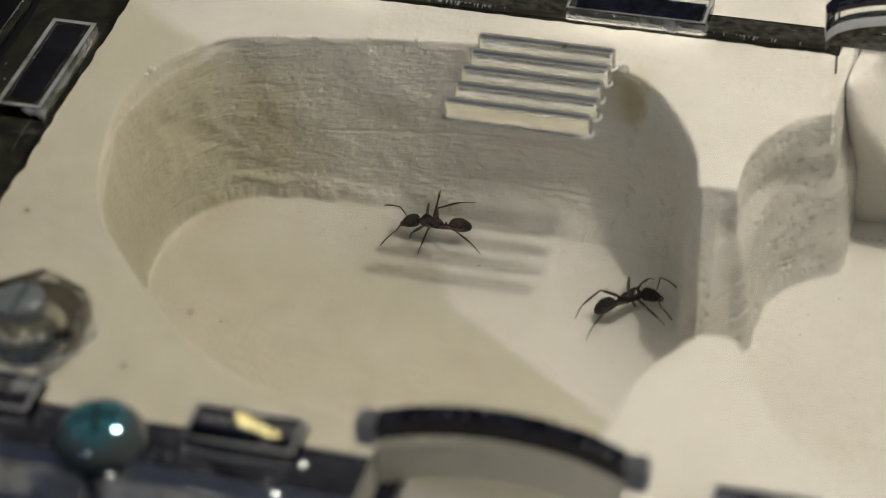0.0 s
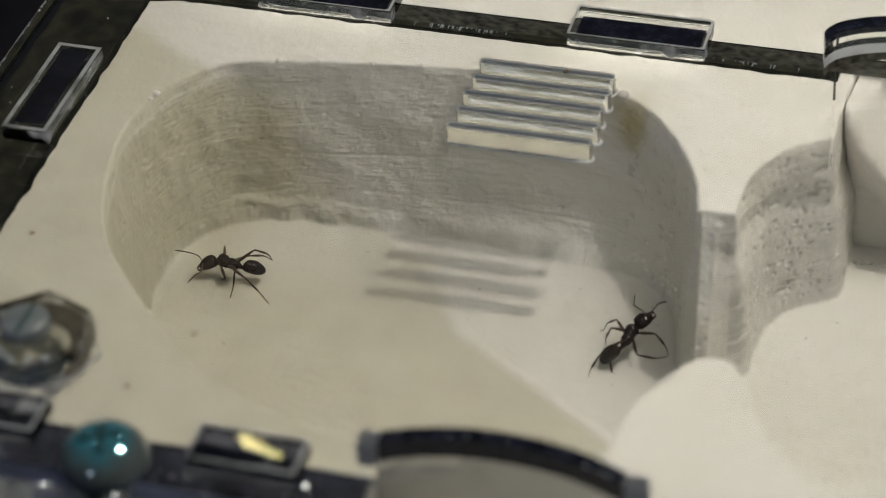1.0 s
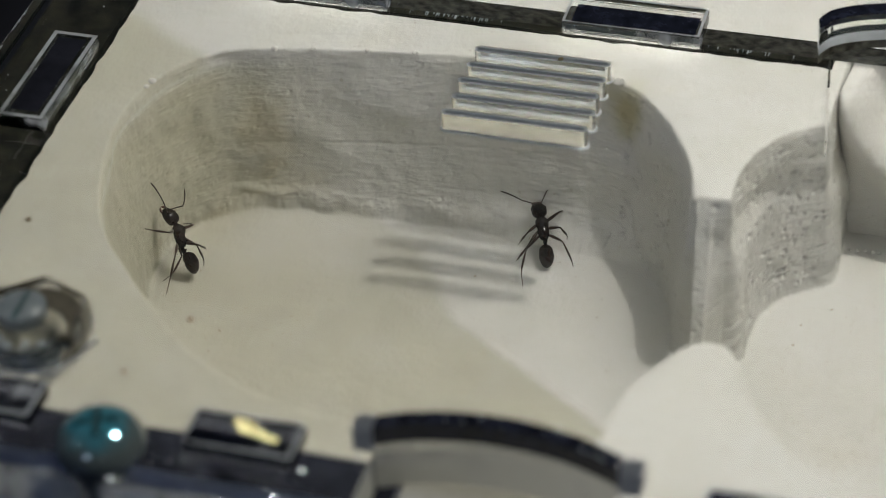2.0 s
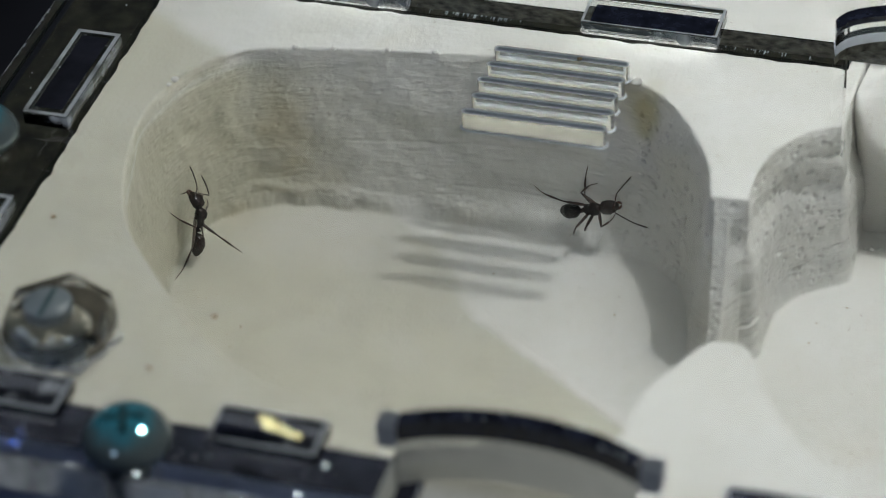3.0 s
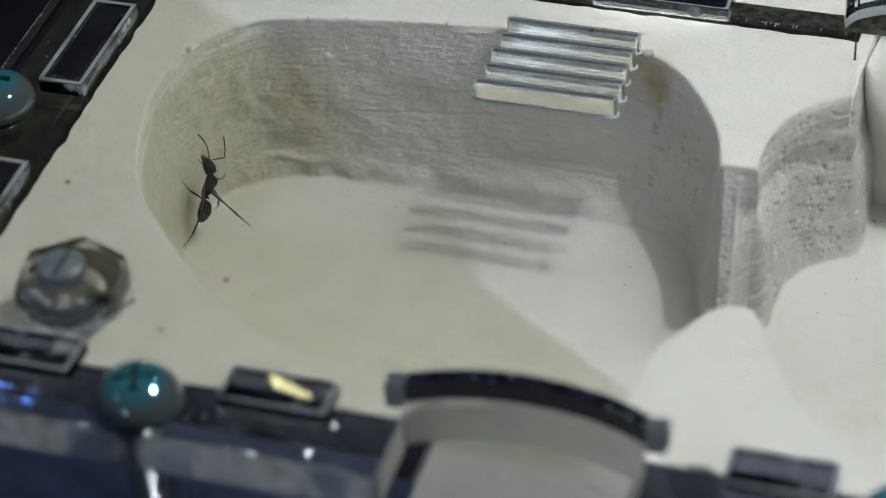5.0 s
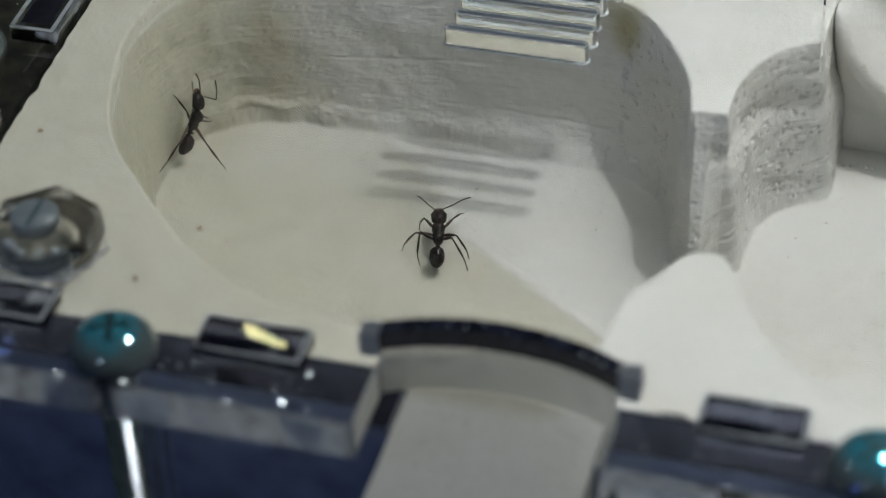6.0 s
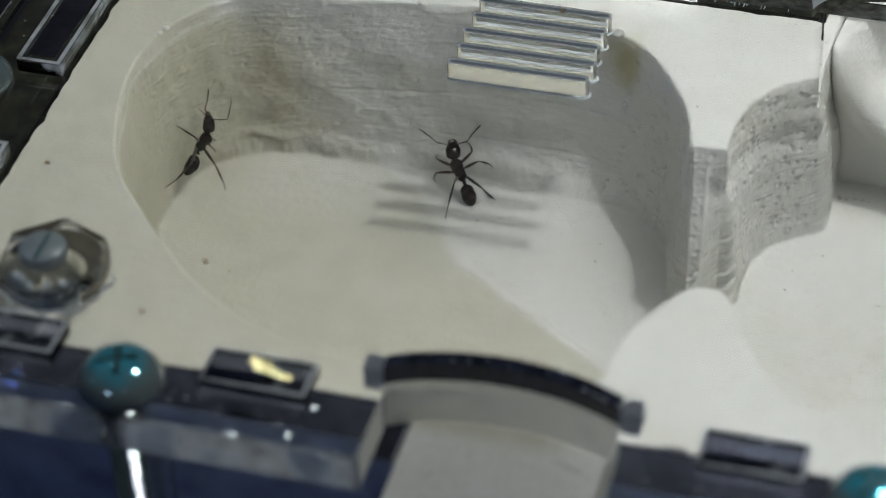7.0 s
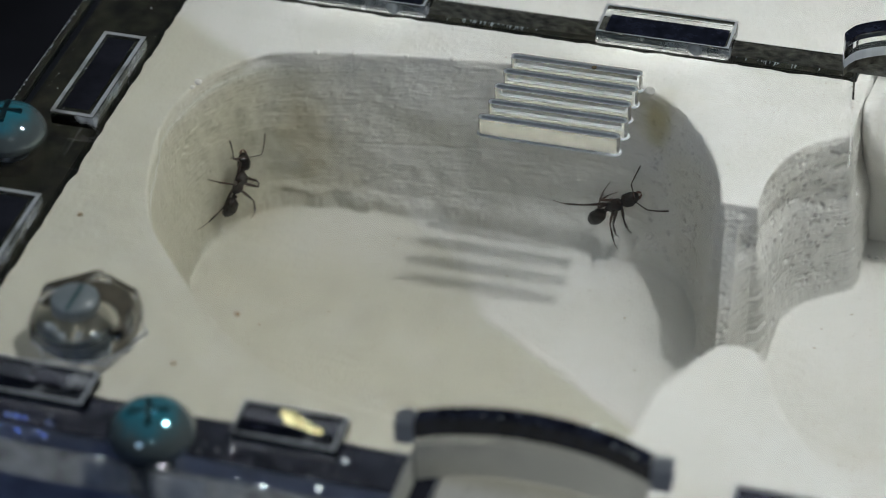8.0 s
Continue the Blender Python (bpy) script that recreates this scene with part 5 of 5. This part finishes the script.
# seconds, the way of the scape and of the funiculus
RIGHT_FEELERS = {
    "left": [(0, 0.39, 0.32, 0.86, 0.78, -0.41, -0.48), (1, 0.25, 0.96, 0.14, 0.86, 0.4, -0.33), (1.5, 0.54, 0.84, 0.1, 0.54, 0.83, 0.12), (3, 0.19, 0.79, -0.58, 0.73, 0.48, -0.49), (3.5, 0.47, 0.87, 0.15, -0.21, -0.01, -0.98), (4, 0.37, 0.78, 0.5, 0.55, 0.63, -0.55), (6, 0.75, 0.61, -0.25, 0.77, 0.53, -0.36), (6.5, 0.27, 0.89, 0.36, 0.56, 0.65, 0.51), (7, 0.56, 0.81, 0.17, 0.81, 0.49, 0.32), (7.5, 0.33, 0.63, -0.7, 0.89, 0.42, 0.18), (8, 0.12, 0.89, -0.44, 0.83, 0.38, -0.41)],
    "right": [(0, 0.07, -0.7, -0.71, 0.29, -0.8, -0.53), (1, 0.8, -0.27, 0.54, -0.17, -0.62, 0.76), (1.5, 0.68, -0.34, 0.65, 0.42, -0.67, -0.61), (3, 0.51, -0.8, -0.31, 0.57, -0.7, -0.43), (3.5, 0.52, -0.81, 0.27, 0.55, -0.79, -0.26), (4, 0.57, -0.79, 0.24, 0.74, -0.47, -0.49), (6, 0.35, -0.91, 0.23, 0.7, -0.64, -0.33), (6.5, 0.29, -0.96, 0, 0.67, -0.67, 0.31), (7, -0.24, -0.9, 0.36, 0.24, -0.75, 0.62), (7.5, 0.4, -0.82, -0.4, 0.51, -0.72, -0.47), (8, 0.31, -0.95, -0.11, 0.54, -0.69, -0.49)],
}

def ant_pose(x, y, z, rx, ry, rz):
    return pose(x * MM, y * MM, z * MM, rx, ry, rz)


def steps_of(rows):
    """The way gone and the pace at each fifteenth of a second."""
    times = np.arange(0, 8.001, 1 / 15)
    at = np.array([[np.interp(t, [r[0] for r in rows], [r[k] for r in rows]) for k in (1, 2, 3)] for t in times])
    step = np.linalg.norm(np.diff(at, axis=0), axis=1)
    return times, np.r_[0, np.cumsum(step)], np.clip(np.r_[step, 0] * 15 / 6, 0.0, 1.0)


def glide(rows, t, k):
    """Value k of the rows at t, eased between them."""
    times = [r[0] for r in rows]
    i = int(np.searchsorted(times, t))
    if i == 0 or i == len(rows):
        return rows[0 if i == 0 else -1][k]
    a, b = rows[i - 1], rows[i]
    u = (t - a[0]) / (b[0] - a[0])
    u = u * u * (3 - 2 * u)
    return a[k] + (b[k] - a[k]) * u


def aim(yaw, pitch):
    """The turn that brings x to a yaw and a pitch in degrees."""
    return Matrix.Rotation(radians(yaw), 4, "Z") @ Matrix.Rotation(radians(-pitch), 4, "Y")


def axes(x, z_hint, at):
    """A pose at a place in mm with x along one way and z close to another."""
    x = x.normalized()
    y = z_hint.cross(x).normalized()
    z = x.cross(y)
    m = Matrix((x, y, z)).transposed().to_4x4()
    m.translation = at * MM
    return m


def leg_poses(hip, claw, swivel, side, thigh, shin):
    """The poses of a thigh and, on it, of the lower leg that set the claw down."""
    way = claw - hip
    far = min(way.length, (thigh + shin) * 0.985)
    ahead = way.normalized()
    up = Vector((0, 0.35 * side, 1.0))
    up = (up - ahead * up.dot(ahead)).normalized()
    up = (up * math.cos(radians(swivel)) + ahead.cross(up) * math.sin(radians(swivel)))
    ca = max(-1, min(1, (thigh * thigh + far * far - shin * shin) / (2 * thigh * far)))
    knee = hip + ahead * thigh * ca + up * thigh * math.sqrt(1 - ca * ca)
    upper = axes(knee - hip, up, hip)
    lower = axes(hip + ahead * far - knee, up, knee)
    return upper, upper.inverted() @ lower


def move_ant(thing, rows, bend, feet, feel, seed):
    body, head, gaster, legs, feelers = thing
    walk(body, [(t, ant_pose(*p)) for t, *p in rows])
    times, gone, pace = steps_of(rows)
    neck = [Matrix.Translation((HALF * MM, 0, 0)) @ aim(glide(bend, t, 1), glide(bend, t, 2)) for t in times]
    walk(head, list(zip(times, neck)))
    walk(gaster, [(t, Matrix.Translation((-HALF * MM, 0, 0)) @ aim(glide(bend, t, 3), glide(bend, t, 4))) for t in times])
    for name, (leg, tibia, tarsus) in legs.items():
        pair, side = name.split()[0], (1 if "left" in name else -1)
        hx, hy, hz = HIPS[pair]
        hip = Vector((hx, hy * side, hz))
        shift = math.pi * ((list(HIPS).index(pair) + (0 if side > 0 else 1)) % 2)

        def gait(t):
            g, p = np.interp(t, times, gone), np.interp(t, times, pace)
            a = g / 3.4 * math.tau + shift
            return Vector((0.55 * math.sin(a) * p, 0, 0.4 * max(0, math.cos(a)) * p))

        # the claw: where it was seen, and a stride between those times
        fixed = [(r[0], *(Vector(r[1:4]) - gait(r[0])), r[4]) for r in feet[name]]
        upper, lower = [], []
        for t in times:
            claw = Vector([glide(fixed, t, k) for k in (1, 2, 3)]) + gait(t)
            u, w = leg_poses(hip, claw, glide(fixed, t, 4), side, *REACH[pair])
            upper.append((t, u))
            lower.append((t, w))
        walk(leg, upper)
        walk(tibia, lower)
        walk(tarsus, lower)
    r = random.Random(seed)
    for name, (feeler, tip) in feelers.items():
        side, off = (1 if name == "left" else -1), r.uniform(0, 6)
        upper, lower = [], []
        for t, m in zip(times, neck):
            nod = Vector((0.05 * math.sin(5.3 * t + off), 0.06 * math.sin(4.1 * t + off), 0.05 * math.sin(3.1 * t)))
            scape = Vector([glide(feel[name], t, k) for k in (1, 2, 3)]) + nod * 0.5
            whip = Vector([glide(feel[name], t, k) for k in (4, 5, 6)]) + nod
            base = m @ (Vector((1.05, 0.28 * side, 0.28)) * MM) / MM
            u = axes(scape, Vector((0.2, 0.1, 1)), base)
            upper.append((t, u))
            lower.append((t, u.inverted() @ axes(whip, Vector((0.2, 0.1, 1)), base + scape.normalized() * SCAPE)))
        walk(feeler, upper)
        walk(tip, lower)


def motions():
    move_ant(ANT_LEFT, LEFT_ANT, LEFT_BEND, LEFT_FEET, LEFT_FEELERS, 1)
    move_ant(ANT_RIGHT, RIGHT_ANT, RIGHT_BEND, RIGHT_FEET, RIGHT_FEELERS, 2)


motions()
